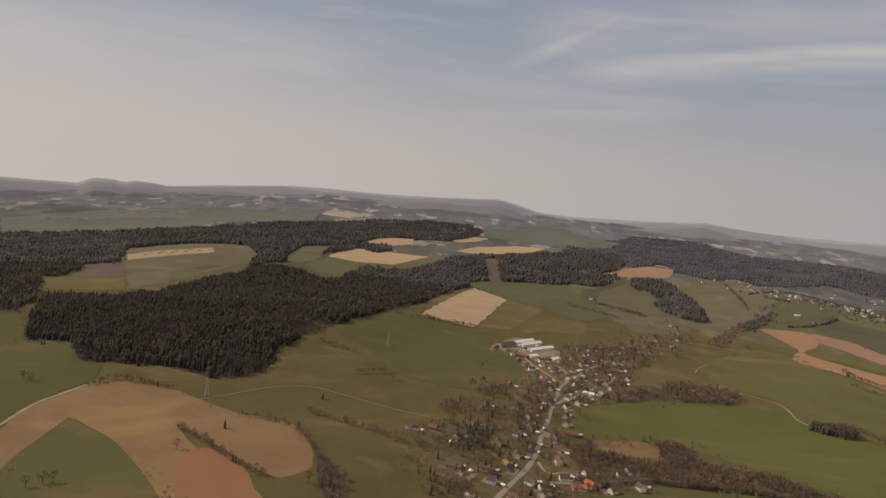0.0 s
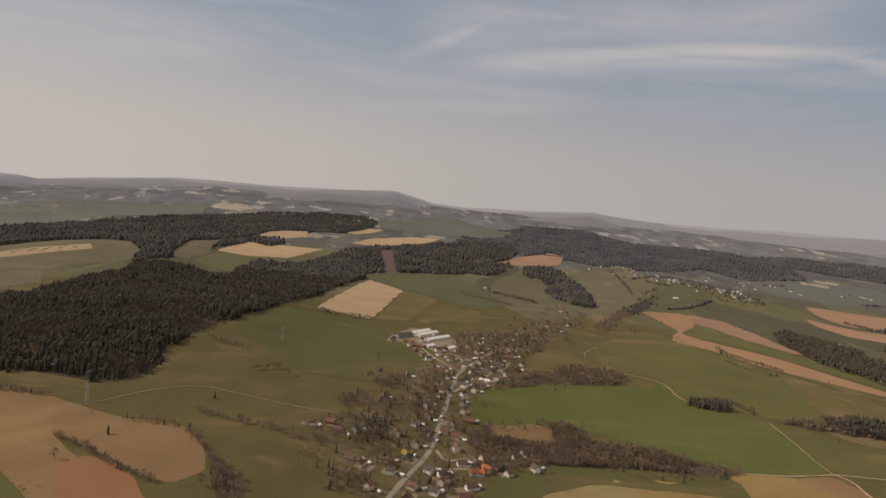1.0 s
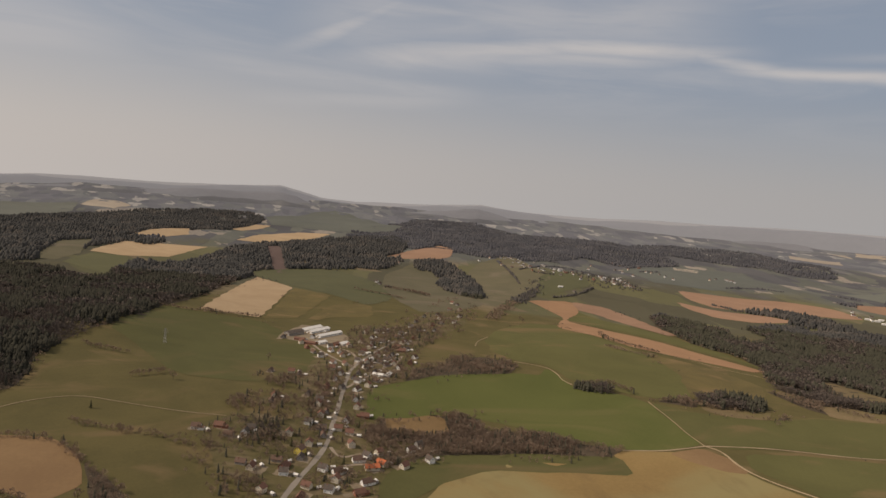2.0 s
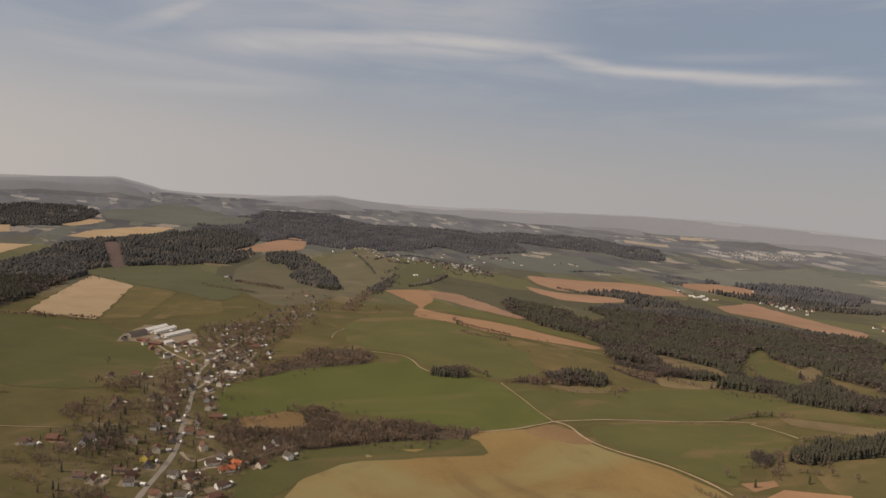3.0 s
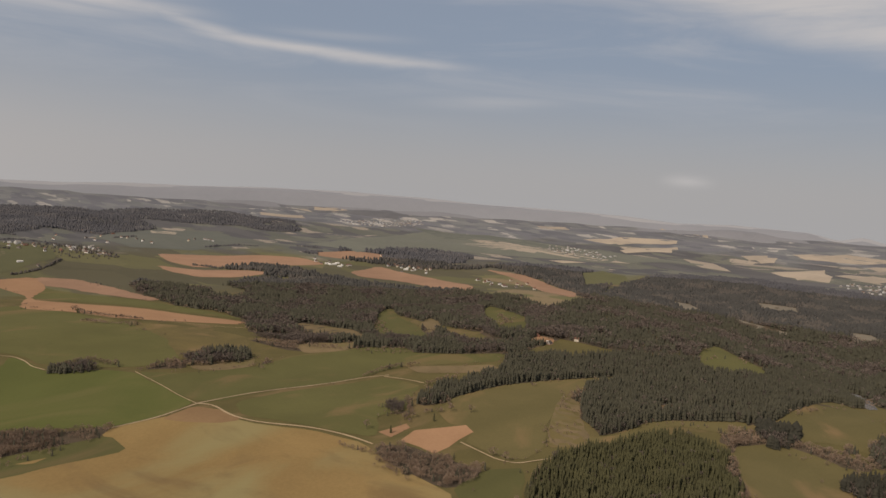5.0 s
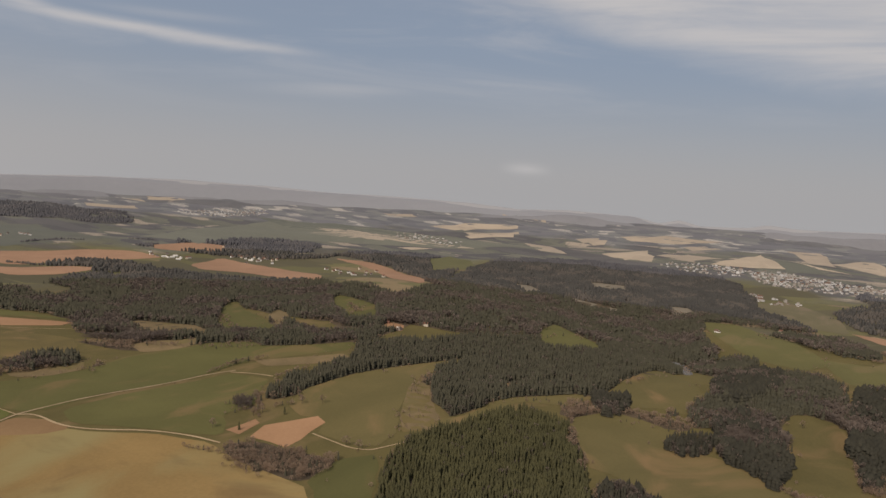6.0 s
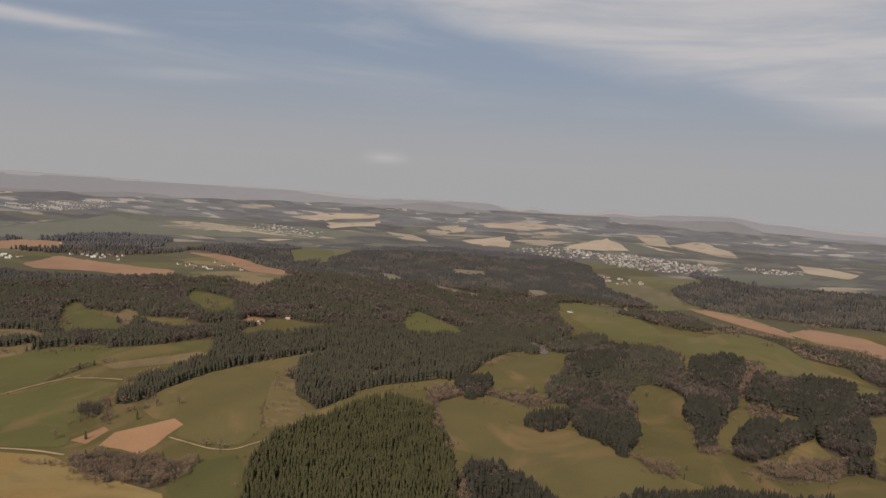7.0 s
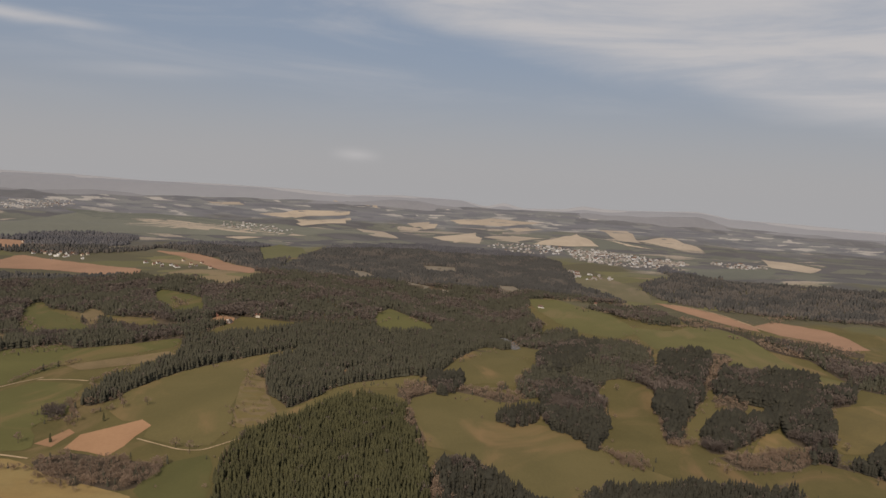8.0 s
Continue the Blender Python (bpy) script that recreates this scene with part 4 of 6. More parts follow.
    far = (HAZETREES, HAZEBARE) if name.startswith("old") else (HAZETREES2, HAZEBARE2)
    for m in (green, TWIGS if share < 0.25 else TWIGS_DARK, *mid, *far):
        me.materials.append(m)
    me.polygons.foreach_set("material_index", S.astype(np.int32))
    me.polygons.foreach_set("use_smooth", np.ones(len(F), bool))
    me.update()
    return tagged(new(name, me), label, "wood", kind="stuff")


def clear_of_fields(x, y):
    ok = np.ones(len(x), bool)
    for x0, x1, y0, y1, edge in OPEN:
        if x1 < x.min() or x0 > x.max() or y1 < y.min() or y0 > y.max():
            continue
        ok &= ~inside(edge, x, y)
    return ok


def wood(name, share, outline, label, dense=1.0):
    edge = [(p.x, p.y) for p in rounded(outline, 1)]
    xs, ys = np.array(edge).T
    r = np.hypot(xs, ys)
    mid = float(np.median(r))
    gap = 3.9 if mid < 1050 else 4.8 if mid < 1500 else 6.4 if mid < 2200 else 9.6
    gx, gy = np.meshgrid(np.arange(xs.min(), xs.max(), gap), np.arange(ys.min(), ys.max(), gap))
    gx = gx.ravel() + rng.uniform(-0.45, 0.45, gx.size) * gap
    gy = gy.ravel() + rng.uniform(-0.45, 0.45, gy.size) * gap
    wob = 6 * np.sin(gx * 0.06) * np.cos(gy * 0.05) + 3 * np.sin(gx * 0.17 + gy * 0.13)
    stands_free = "copse" in label or "row of" in label
    ok = inside(edge, gx + wob, gy - wob) & (stands_free | clear_of_fields(gx, gy)) & (np.hypot(gx, gy) < 4650) & (np.hypot(gx, gy) > 330)
    thin = np.sin(gx * 0.033 + 2) * np.sin(gy * 0.029 + 1.1 * np.sin(gx * 0.011))
    ok &= rng.uniform(size=len(gx)) < np.where(thin < -0.55, 0.55, 0.97) * (0.66 if share < 0.25 else 1.0) * dense
    if dense < 0.5:
        for line in ROADS:
            for p in line[::2]:
                ok &= (gx - p.x) ** 2 + (gy - p.y) ** 2 > 90
    if mid < 1750 and name != "garden_trees":
        field("forest_floor", LITTER, outline, "brown needle and leaf litter under the trees")
    # a ragged fringe of bushes and young trees along parts of the edge
    ex, ey = [], []
    if mid < 2300:
        for (ax, ay), (bx, by) in zip(edge, edge[1:] + edge[:1]):
            for t in rng.uniform(size=max(1, int(math.hypot(bx - ax, by - ay) / 6))):
                px, py = ax + (bx - ax) * t, ay + (by - ay) * t
                if math.sin(px * 0.031 + 1.7) + math.sin(py * 0.037) + 0.6 * math.sin(px * 0.11 - py * 0.09) > 0.15:
                    ex.append(px + rng.normal() * 6), ey.append(py + rng.normal() * 6)
    if len(ex) > 4:
        grown("bushes", np.array(ex), np.array(ey), 0.1, "bare brown bushes along the wood edge", 6.5)
    return grown(name, gx[ok], gy[ok], share, label, 9.0 if dense < 0.5 else 9.0 if share < 0.25 else 16.0 if name == "old_mixed_wood" else 13.0 if "mixed" in name else 14.5)


def hedge(line, width, label):
    path = rounded(line, 1, False)
    x, y = [], []
    for a, b in zip(path, path[1:]):
        n = max(1, int((b - a).length / 3.2))
        for j in range(n):
            p = a.lerp(b, (j + rng.uniform()) / n)
            x.append(p.x + rng.normal() * width * 0.4), y.append(p.y + rng.normal() * width * 0.4)
    return grown("hedgerow", np.array(x), np.array(y), 0.06, label, 8.5)


def field_margins():
    """Sparse bushes and small trees on the banks between fields."""
    x, y = [], []
    for px, py in MARGIN:
        for _ in range(3):
            x.append(px + rng.normal() * 9), y.append(py + rng.normal() * 4)
    return grown("bushes", np.array(x), np.array(y), 0.1, "sparse bare bushes on the banks between fields", 4.5)


field_margins()

# woods: kind, share of spruces, outline in metres, label
wood("bare_thicket", 0.08, [(1361, -364), (1357, -398), (1267, -369), (1146, -307), (1088, -285), (1135, -291), (1253, -338)], "red-brown bare copse on the brown slope")
wood("old_spruce_wood", 0.74, [(-676, 1156), (-620, 1055), (-537, 1036), (-483, 948), (-379, 952), (-324, 936), (-280, 921), (-228, 957), (-232, 1002), (-236, 1098), (-202, 1232), (-125, 1345), (-126, 1529), (-54, 1668), (17, 1938), (108, 2231), (95, 2392), (-25, 2460), (-113, 2214), (-255, 2187), (-271, 1816), (-436, 1977), (-535, 2001), (-500, 1829), (-572, 1602), (-584, 1487), (-631, 1409), (-701, 1417), (-784, 1402), (-731, 1272)], "dark spruce wood on the hill")
wood("mixed_wood", 0.5, [(-307, 2780), (-206, 2851), (-188, 2686), (-280, 2602)], "small dark copse between stubble fields")
wood("mixed_wood", 0.35, [(-1440, 2128), (-1074, 2407), (-840, 1876), (-911, 1780), (-892, 1570), (-731, 1272), (-825, 1227)], "bare brown mixed wood on the ridge")
wood("old_spruce_wood", 0.8, [(-1453, 2146), (-1398, 2338), (-1072, 2790), (-840, 3097), (-495, 3636), (-5, 3974), (206, 3760), (171, 3500), (-126, 3050), (-317, 2673), (-375, 2445), (-444, 2078), (-535, 2001), (-779, 2160), (-933, 2093)], "dark wooded ridge below the pale plain")
wood("old_spruce_wood", 0.8, [(-39, 2367), (48, 2696), (209, 2900), (484, 3165), (871, 3345), (661, 2615), (547, 2395), (454, 2383), (190, 2268), (109, 2259), (16, 2122)], "dark wood along the slope")
wood("mixed_wood", 0.35, [(522, 3441), (1032, 4008), (1375, 4070), (1446, 3578), (1925, 3528), (1614, 2937), (1428, 2987), (1156, 2955), (969, 3104), (734, 2791), (840, 3322)], "brown hazy wood on the far rise")
wood("mixed_wood", 0.5, [(700, 2610), (806, 2557), (739, 2422), (660, 2418)], "small dark copse on the pasture")
wood("mixed_wood", 0.5, [(721, 2305), (836, 2351), (765, 1999), (711, 1876), (661, 1935), (651, 2103)], "dark copse on the pasture")
wood("bare_thicket", 0.05, [(610, 1584), (760, 1818), (901, 2032), (1071, 2271), (1053, 2191), (955, 2017), (756, 1770), (642, 1562)], "bare brown thicket along the brook")
wood("mixed_wood", 0.68, [(1174, 1744), (1229, 1625), (1249, 1500), (1194, 1392), (1377, 1383), (1408, 1273), (1580, 1210), (1666, 1124), (1646, 1004), (1560, 861), (1567, 774), (1405, 679), (1490, 808), (1469, 960), (1393, 1006), (1301, 965), (1176, 894), (1103, 836), (1057, 916), (1062, 984), (957, 1028), (1035, 1127), (1070, 1246), (1011, 1298), (1076, 1551)], "dark rolling wood behind the red fields")
wood("mixed_wood", 0.35, [(947, 1030), (1089, 826), (1173, 807), (1259, 808), (1154, 673), (1223, 606), (1355, 594), (1494, 541), (1143, 556), (1069, 621), (1040, 703), (1004, 790), (975, 843), (954, 938)], "mixed wood with bare brown crowns")
wood("mixed_wood", 0.6, [(718, 917), (752, 953), (812, 945), (848, 915), (801, 870), (746, 888)], "dark copse at the field edge")
wood("mixed_wood", 0.6, [(545, 996), (580, 1009), (606, 1014), (612, 952)], "short row of dark spruces in the field")
wood("mixed_wood", 0.3, [(749, 550), (788, 572), (817, 562), (773, 526)], "small bare copse in the green field")
wood("bare_thicket", 0.05, [(757, 821), (799, 835), (830, 856), (844, 850), (772, 807)], "bare thicket at a field corner")
wood("spruce_wood", 0.95, [(1137, 558), (1254, 464), (1334, 405), (1399, 274), (1470, 265), (1503, 183), (1617, 63), (1569, 6), (1340, -6), (1293, 39), (1159, 102), (1042, 161), (998, 223), (986, 254), (878, 280), (839, 319), (924, 350), (1001, 364), (1089, 388), (1183, 359), (1165, 382), (1051, 430), (945, 492), (852, 504), (809, 529), (839, 552), (912, 552), (1037, 522)], "large dark spruce wood with thinner brown spots")
wood("mixed_wood", 0.66, [(1825, 680), (2648, 814), (3027, 493), (2872, 197), (2787, -153), (2311, -150), (1881, -14), (1628, -47), (1569, 6), (1517, 185), (1500, 271), (1413, 276), (1343, 430), (1349, 552), (1368, 678), (1540, 799), (1623, 678)], "wide dark wood in the valley")
wood("mixed_wood", 0.66, [(1424, 1549), (1567, 1328), (1709, 1179), (1642, 852), (1368, 678), (1264, 689), (1296, 835), (1409, 1054), (1176, 892), (1135, 752), (1156, 581), (1057, 721), (1033, 815), (1027, 948), (966, 1064)], "dark rolling wood with clearings")
wood("spruce_plantation", 0.98, [(662, 293), (731, 304), (814, 269), (879, 248), (944, 226), (948, 156), (830, 126), (748, 93), (575, 70), (540, 246)], "dense dark green spruce plantation")
wood("old_spruce_wood", 0.8, [(727, 75), (735, 30), (691, -6), (651, -38), (606, -42), (579, 55), (661, 72)], "dark spruce wood at the meadow corner")
wood("old_spruce_wood", 0.9, [(694, -73), (730, -111), (760, -186), (779, -294), (752, -305), (676, -275), (614, -67)], "dark tree tops along the meadow foot")
wood("old_spruce_wood", 0.9, [(896, 20), (967, 17), (990, -42), (927, -33), (902, -6)], "square dark spruce copse on the meadow")
wood("old_mixed_wood", 0.76, [(1035, -38), (1085, -50), (1067, -137), (836, -111), (883, -82), (940, -40)], "tall dark mixed copse")
wood("mixed_wood", 0.75, [(1183, -58), (1305, -112), (1425, -166), (1428, -215), (1340, -238), (1242, -236), (1148, -222), (1103, -257), (1104, -216), (1112, -142), (1064, -124), (1040, -51), (1016, -14), (1047, -4), (1099, -15), (1143, -31)], "brown and dark mixed wood in the hollow")
wood("old_mixed_wood", 0.76, [(1207, -234), (1319, -269), (1370, -314), (1360, -361), (1253, -338), (1113, -287), (1077, -286), (975, -236), (901, -216), (887, -197), (954, -200), (1028, -203), (1088, -212)], "dark mixed wood tongue")
wood("old_mixed_wood", 0.76, [(899, -238), (927, -242), (973, -264), (1014, -295), (1021, -318), (991, -322), (1018, -344), (1041, -384), (996, -367), (942, -319), (905, -289), (878, -258), (882, -240)], "round dark copse on the meadow")
wood("bare_thicket", 0.12, [(871, -231), (869, -255), (890, -296), (903, -333), (896, -379), (850, -360), (836, -326), (825, -285), (819, -257), (841, -241)], "bare red-brown thicket along the meadow bank")
wood("old_mixed_wood", 0.76, [(844, -406), (882, -436), (899, -471), (883, -501), (814, -465), (813, -417)], "dark copse beside the meadow")
wood("mixed_wood", 0.7, [(1542, -36), (1581, -121), (1512, -134), (1327, -44), (1386, -19), (1469, 11), (1583, 52), (1685, 62), (1693, -55), (1599, -58)], "dark wood along the river")
wood("old_mixed_wood", 0.76, [(1149, -316), (1244, -358), (1263, -398), (1261, -431), (1260, -497), (1172, -489), (1192, -537), (1164, -540), (1090, -493), (1065, -454), (1017, -445), (918, -403), (904, -376), (946, -357), (1029, -380), (1073, -386), (1073, -348), (1107, -305)], "dark mixed wood with brown crowns")
wood("mixed_wood", 0.35, [(2369, -390), (2588, -576), (2536, -939), (2400, -1184), (2331, -1272), (1745, -960), (1870, -830), (1896, -709), (2001, -523), (2152, -372)], "brown hazy wood on the valley side")
wood("bare_thicket", 0.1, [(930, 154), (1003, 143), (1030, 99), (1047, 81), (1039, 22), (1026, -11), (1002, -7), (999, 28), (996, 96)], "bare red-brown thicket along the stream")
wood("old_mixed_wood", 0.7, [(900, -374), (877, -388), (846, -407), (822, -426), (805, -418), (826, -386), (845, -358), (862, -353)], "dark tree belt along the meadow")
wood("bare_thicket", 0.12, [(660, 488), (684, 459), (678, 399), (680, 355), (664, 346), (615, 355), (608, 399), (613, 446)], "bare brown copse beside the track")
wood("bare_thicket", 0.08, [(186, 852), (235, 868), (307, 886), (336, 875), (332, 848), (388, 834), (358, 766), (330, 755), (248, 749), (172, 717), (158, 711)], "bare brown thicket along the valley")
wood("bare_thicket", 0.15, [(386, 829), (447, 785), (495, 760), (483, 738), (421, 742), (356, 757)], "brown bare hedge wood along the track")
wood("bare_thicket", 0.12, [(216, 963), (260, 1039), (311, 1109), (356, 1122), (419, 1193), (475, 1196), (510, 1154), (496, 1109), (466, 1074), (377, 1079), (339, 1025), (299, 1006), (253, 980)], "bare brown thicket on the field edge")
wood("bare_thicket", 0.12, [(207, 873), (252, 904), (315, 891), (339, 918), (351, 899), (343, 846), (374, 831), (459, 801), (421, 733), (307, 753), (251, 770), (245, 786), (185, 797)], "bare brown thicket on the slope")
wood("bare_thicket", 0.1, [(-115, 734), (-105, 721), (-92, 704), (-70, 666), (-63, 628), (-57, 596), (-80, 612), (-96, 662)], "bare brown thicket beside the ploughed field")
wood("garden_trees", 0.12, [(47, 592), (32, 676), (-6, 705), (-28, 809), (42, 862), (88, 840), (64, 919), (117, 978), (68, 979), (74, 1071), (131, 1069), (152, 1140), (207, 1131), (228, 1310), (288, 1481), (393, 1505), (610, 1870), (671, 1787), (507, 1404), (415, 1317), (352, 1226), (295, 1048), (244, 973), (200, 905), (172, 828), (189, 791), (241, 772), (183, 716), (162, 694), (130, 569)], "bare garden trees and bushes between the houses", 0.13)
wood("garden_trees", 0.12, [(55, 879), (89, 848), (139, 833), (145, 957), (80, 953)], "bare garden trees and bushes", 0.24)
wood("garden_trees", 0.15, [(-28, 817), (64, 834), (88, 784), (64, 773), (22, 786)], "dark trees round the gardens", 0.36)
wood("garden_trees", 0.1, [(1181, 2403), (1399, 2470), (1428, 2144), (1335, 2045), (1222, 2189), (1122, 2261)], "bare trees between the houses of the far village", 0.35)
wood("garden_trees", 0.1, [(237, 1307), (358, 1454), (485, 1474), (375, 1272), (278, 1194), (236, 1204)], "bare trees behind the farm", 0.24)
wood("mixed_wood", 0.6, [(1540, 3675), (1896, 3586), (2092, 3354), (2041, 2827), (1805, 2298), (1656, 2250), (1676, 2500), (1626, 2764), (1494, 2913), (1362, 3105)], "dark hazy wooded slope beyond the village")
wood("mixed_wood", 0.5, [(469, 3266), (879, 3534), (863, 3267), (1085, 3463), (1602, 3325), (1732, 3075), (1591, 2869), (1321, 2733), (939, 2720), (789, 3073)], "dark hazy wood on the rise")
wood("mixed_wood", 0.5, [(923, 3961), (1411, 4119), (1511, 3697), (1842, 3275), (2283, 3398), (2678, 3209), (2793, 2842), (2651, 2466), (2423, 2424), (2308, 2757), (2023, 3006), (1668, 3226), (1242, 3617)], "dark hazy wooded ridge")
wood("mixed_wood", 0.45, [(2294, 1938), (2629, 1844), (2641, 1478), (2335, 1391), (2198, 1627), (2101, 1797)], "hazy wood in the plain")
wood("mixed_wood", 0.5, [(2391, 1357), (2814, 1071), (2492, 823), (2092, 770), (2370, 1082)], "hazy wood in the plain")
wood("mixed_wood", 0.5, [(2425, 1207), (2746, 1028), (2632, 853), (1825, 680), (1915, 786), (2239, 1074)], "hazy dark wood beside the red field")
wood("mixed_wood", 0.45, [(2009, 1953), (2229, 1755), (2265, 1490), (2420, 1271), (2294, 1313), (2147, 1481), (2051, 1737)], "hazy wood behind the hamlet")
wood("bare_thicket", 0.15, [(913, 360), (943, 357), (927, 332), (869, 319), (836, 319), (860, 340)], "bare brown thicket at the spruce edge")
wood("bare_thicket", 0.1, [(925, 139), (884, 121), (769, 94), (785, 106), (875, 136)], "bare trees along the spruce edge")
wood("bare_thicket", 0.1, [(662, 293), (706, 305), (724, 287), (664, 276), (601, 261)], "bare trees along the spruce edge")
wood("bare_thicket", 0.15, [(699, 83), (729, 72), (694, 56), (619, 54), (614, 74)], "bare brown thicket at the wood corner")
wood("bare_thicket", 0.1, [(978, 870), (1014, 799), (1063, 729), (1040, 708), (994, 782), (954, 837)], "bare thicket along the brook")
wood("bare_thicket", 0.1, [(909, 988), (973, 900), (989, 832), (949, 820), (909, 893)], "bare thicket along the brook")
wood("mixed_wood", 0.45, [(1540, -502), (1506, -531), (1380, -561), (1284, -560), (1201, -574), (1203, -672), (1453, -805), (1365, -630), (1486, -602), (1579, -556)], "brown wood on the far side of the hill")
wood("mixed_wood", 0.7, [(2726, 233), (2763, 71), (2576, -185), (2265, -174), (2112, -254), (2006, -319), (1977, -162), (1970, -10), (2130, 99)], "dark hazy wood below the far town")
wood("mixed_wood", 0.6, [(2823, -502), (2797, -721), (2679, -786), (2532, -564)], "hazy wood beside the far town")
wood("mixed_wood", 0.4, [(1829, -137), (1946, -236), (1966, -372), (1646, -386), (1631, -311), (1722, -237)], "bare wood on the slope")
wood("mixed_wood", 0.4, [(707, 2595), (831, 2645), (840, 2304), (723, 1893), (704, 1999), (714, 2299)], "dark copse on the pasture")
wood("bare_thicket", 0.15, [(-264, 650), (-240, 633), (-215, 596), (-184, 552), (-294, 527), (-341, 589), (-297, 607), (-250, 606)], "scrub and bare trees in the wedge")
wood("bare_thicket", 0.1, [(966, -206), (1001, -235), (994, -251), (926, -224), (891, -229), (881, -196), (913, -192)], "red-brown bare copse at the meadow end")
wood("bare_thicket", 0.08, [(837, -114), (848, -138), (843, -163), (807, -158), (799, -143), (811, -121)], "red-brown bare copse on the meadow")
wood("bare_thicket", 0.15, [(1095, -4), (1150, -24), (1086, -38), (1120, -65), (1129, -126), (1067, -62), (1030, -34), (1043, -7)], "brown bare copse at the wood edge")
wood("bare_thicket", 0.1, [(1092, -298), (1099, -348), (1061, -344), (1019, -311), (1055, -293)], "red-brown bare copse in the hollow")
wood("bare_thicket", 0.1, [(907, -296), (904, -363), (896, -379), (868, -367), (853, -332)], "red-brown bare copse along the meadow")
wood("bare_thicket", 0.1, [(1408, -197), (1442, -234), (1360, -252), (1245, -241), (1266, -216)], "brown bare copse at the wood edge")
wood("mixed_wood", 0.6, [(1665, 949), (1754, 866), (1629, 716), (1567, 616), (1384, 534), (1275, 591), (1225, 654), (1400, 794)], "dark mixed wood between the valley clearings")
wood("mixed_wood", 0.55, [(1511, 1771), (1672, 1871), (1729, 1768), (1724, 1557), (1637, 1466), (1551, 1536), (1522, 1651)], "dark tree belt between red-brown fields")
wood("bare_thicket", 0.1, [(654, 930), (711, 941), (728, 920), (708, 896)], "bare bushes on the dry bank below the dark trees")
wood("mixed_wood", 0.6, [(1463, 1586), (1552, 1490), (1716, 1454), (1687, 1339), (1735, 1247), (1792, 1004), (1632, 812), (1442, 819), (1600, 1035), (1469, 1163), (1412, 1312), (1333, 1422), (1316, 1535)], "dark mixed wood below the red-brown fields")
wood("old_mixed_wood", 0.76, [(1015, 129), (1071, 130), (1091, 97), (1062, 78), (1018, 77), (997, 104)], "dark mixed copse at the head of the meadow")
wood("bare_thicket", 0.1, [(973, 166), (1024, 165), (1051, 136), (1001, 123), (968, 141)], "bare brown copse at the head of the meadow")
wood("old_mixed_wood", 0.7, [(1162, -32), (1283, -49), (1439, -122), (1412, -164), (1231, -144), (1150, -91), (1121, -54)], "dark trees between the river and the meadows")
wood("bare_thicket", 0.1, [(1050, 24), (1086, 21), (1088, 10), (1054, 7)], "single clump of bare trees on the meadow tongue")
wood("garden_trees", 0.45, [(26, 839), (68, 866), (88, 836), (81, 781), (36, 792)], "dark spruces and bare trees behind the gardens", 0.45)
wood("garden_trees", 0.1, [(61, 1083), (116, 1103), (114, 1003), (65, 975)], "bare trees round the upper cottages", 0.4)
wood("garden_trees", 0.1, [(10, 924), (89, 974), (99, 891), (40, 862)], "bare orchard round the cottages", 0.4)
wood("garden_trees", 0.2, [(-13, 792), (19, 810), (29, 765), (-5, 764)], "bare trees below the outlying cottage", 0.45)
wood("garden_trees", 0.1, [(139, 1019), (197, 1085), (162, 916), (115, 867)], "bare trees along the village street", 0.4)
wood("garden_trees", 0.1, [(216, 1049), (293, 1249), (363, 1319), (283, 1069), (232, 996)], "bare trees along the village street", 0.4)
wood("garden_trees", 0.15, [(265, 1461), (360, 1451), (450, 1426), (432, 1326), (302, 1291), (243, 1323)], "bare trees above the village", 0.13)
wood("garden_trees", 0.15, [(21, 718), (53, 707), (44, 664), (0, 654)], "bare trees at the foot of the street", 0.45)
wood("garden_trees", 0.2, [(91, 703), (148, 723), (141, 682), (83, 670)], "bare trees between the lower houses", 0.4)
wood("bare_thicket", 0.12, [(967, 384), (1022, 393), (1031, 372), (935, 330), (878, 321), (902, 349)], "red-brown scrub at the spruce edge", 0.7)
wood("bare_thicket", 0.1, [(636, 286), (719, 306), (736, 301), (677, 281), (614, 261)], "thin bare trees along the plantation edge", 0.6)
wood("bare_thicket", 0.2, [(1862, -411), (1725, -499), (1551, -543), (1551, -600), (1409, -691), (1318, -648), (1396, -563), (1430, -513), (1536, -446), (1687, -393)], "bare brown trees and bushes below the long red-brown field", 0.75)
wood("bare_thicket", 0.15, [(1892, -631), (1961, -724), (1918, -737), (1840, -641)], "bare trees along the country road", 0.6)
wood("bare_thicket", 0.15, [(1620, -584), (1584, -659), (1514, -708), (1464, -685), (1498, -602), (1550, -560)], "bare trees in front of the red-brown field", 0.6)

# hedge rows: line in metres, width, label
hedge([(-274, 762), (-239, 735), (-201, 697), (-165, 668), (-148, 659)], 5, "bare hedge row inside the ploughed field")
hedge([(-219, 808), (-155, 795), (-126, 753), (-114, 729)], 6, "bare hedge row round the ploughed field")
hedge([(-147, 841), (-103, 818), (-57, 801), (-24, 776), (18, 773)], 5, "bare hedge row across the meadow")
hedge([(-192, 1158), (-159, 1135), (-120, 1123)], 5, "short bare hedge row on the slope")
hedge([(-107, 1007), (-75, 1029), (-55, 1032)], 5, "short bare hedge row on the slope")
hedge([(357, 1932), (430, 1880), (472, 1816)], 4, "hedge row on the pasture")
hedge([(459, 2009), (518, 1941), (562, 1877)], 4, "hedge row on the pasture")
hedge([(817, 1376), (827, 1292), (851, 1208)], 4, "hedge row along the red field")
hedge([(1006, 1095), (1035, 1019), (1057, 942)], 5, "tree row along the red field")
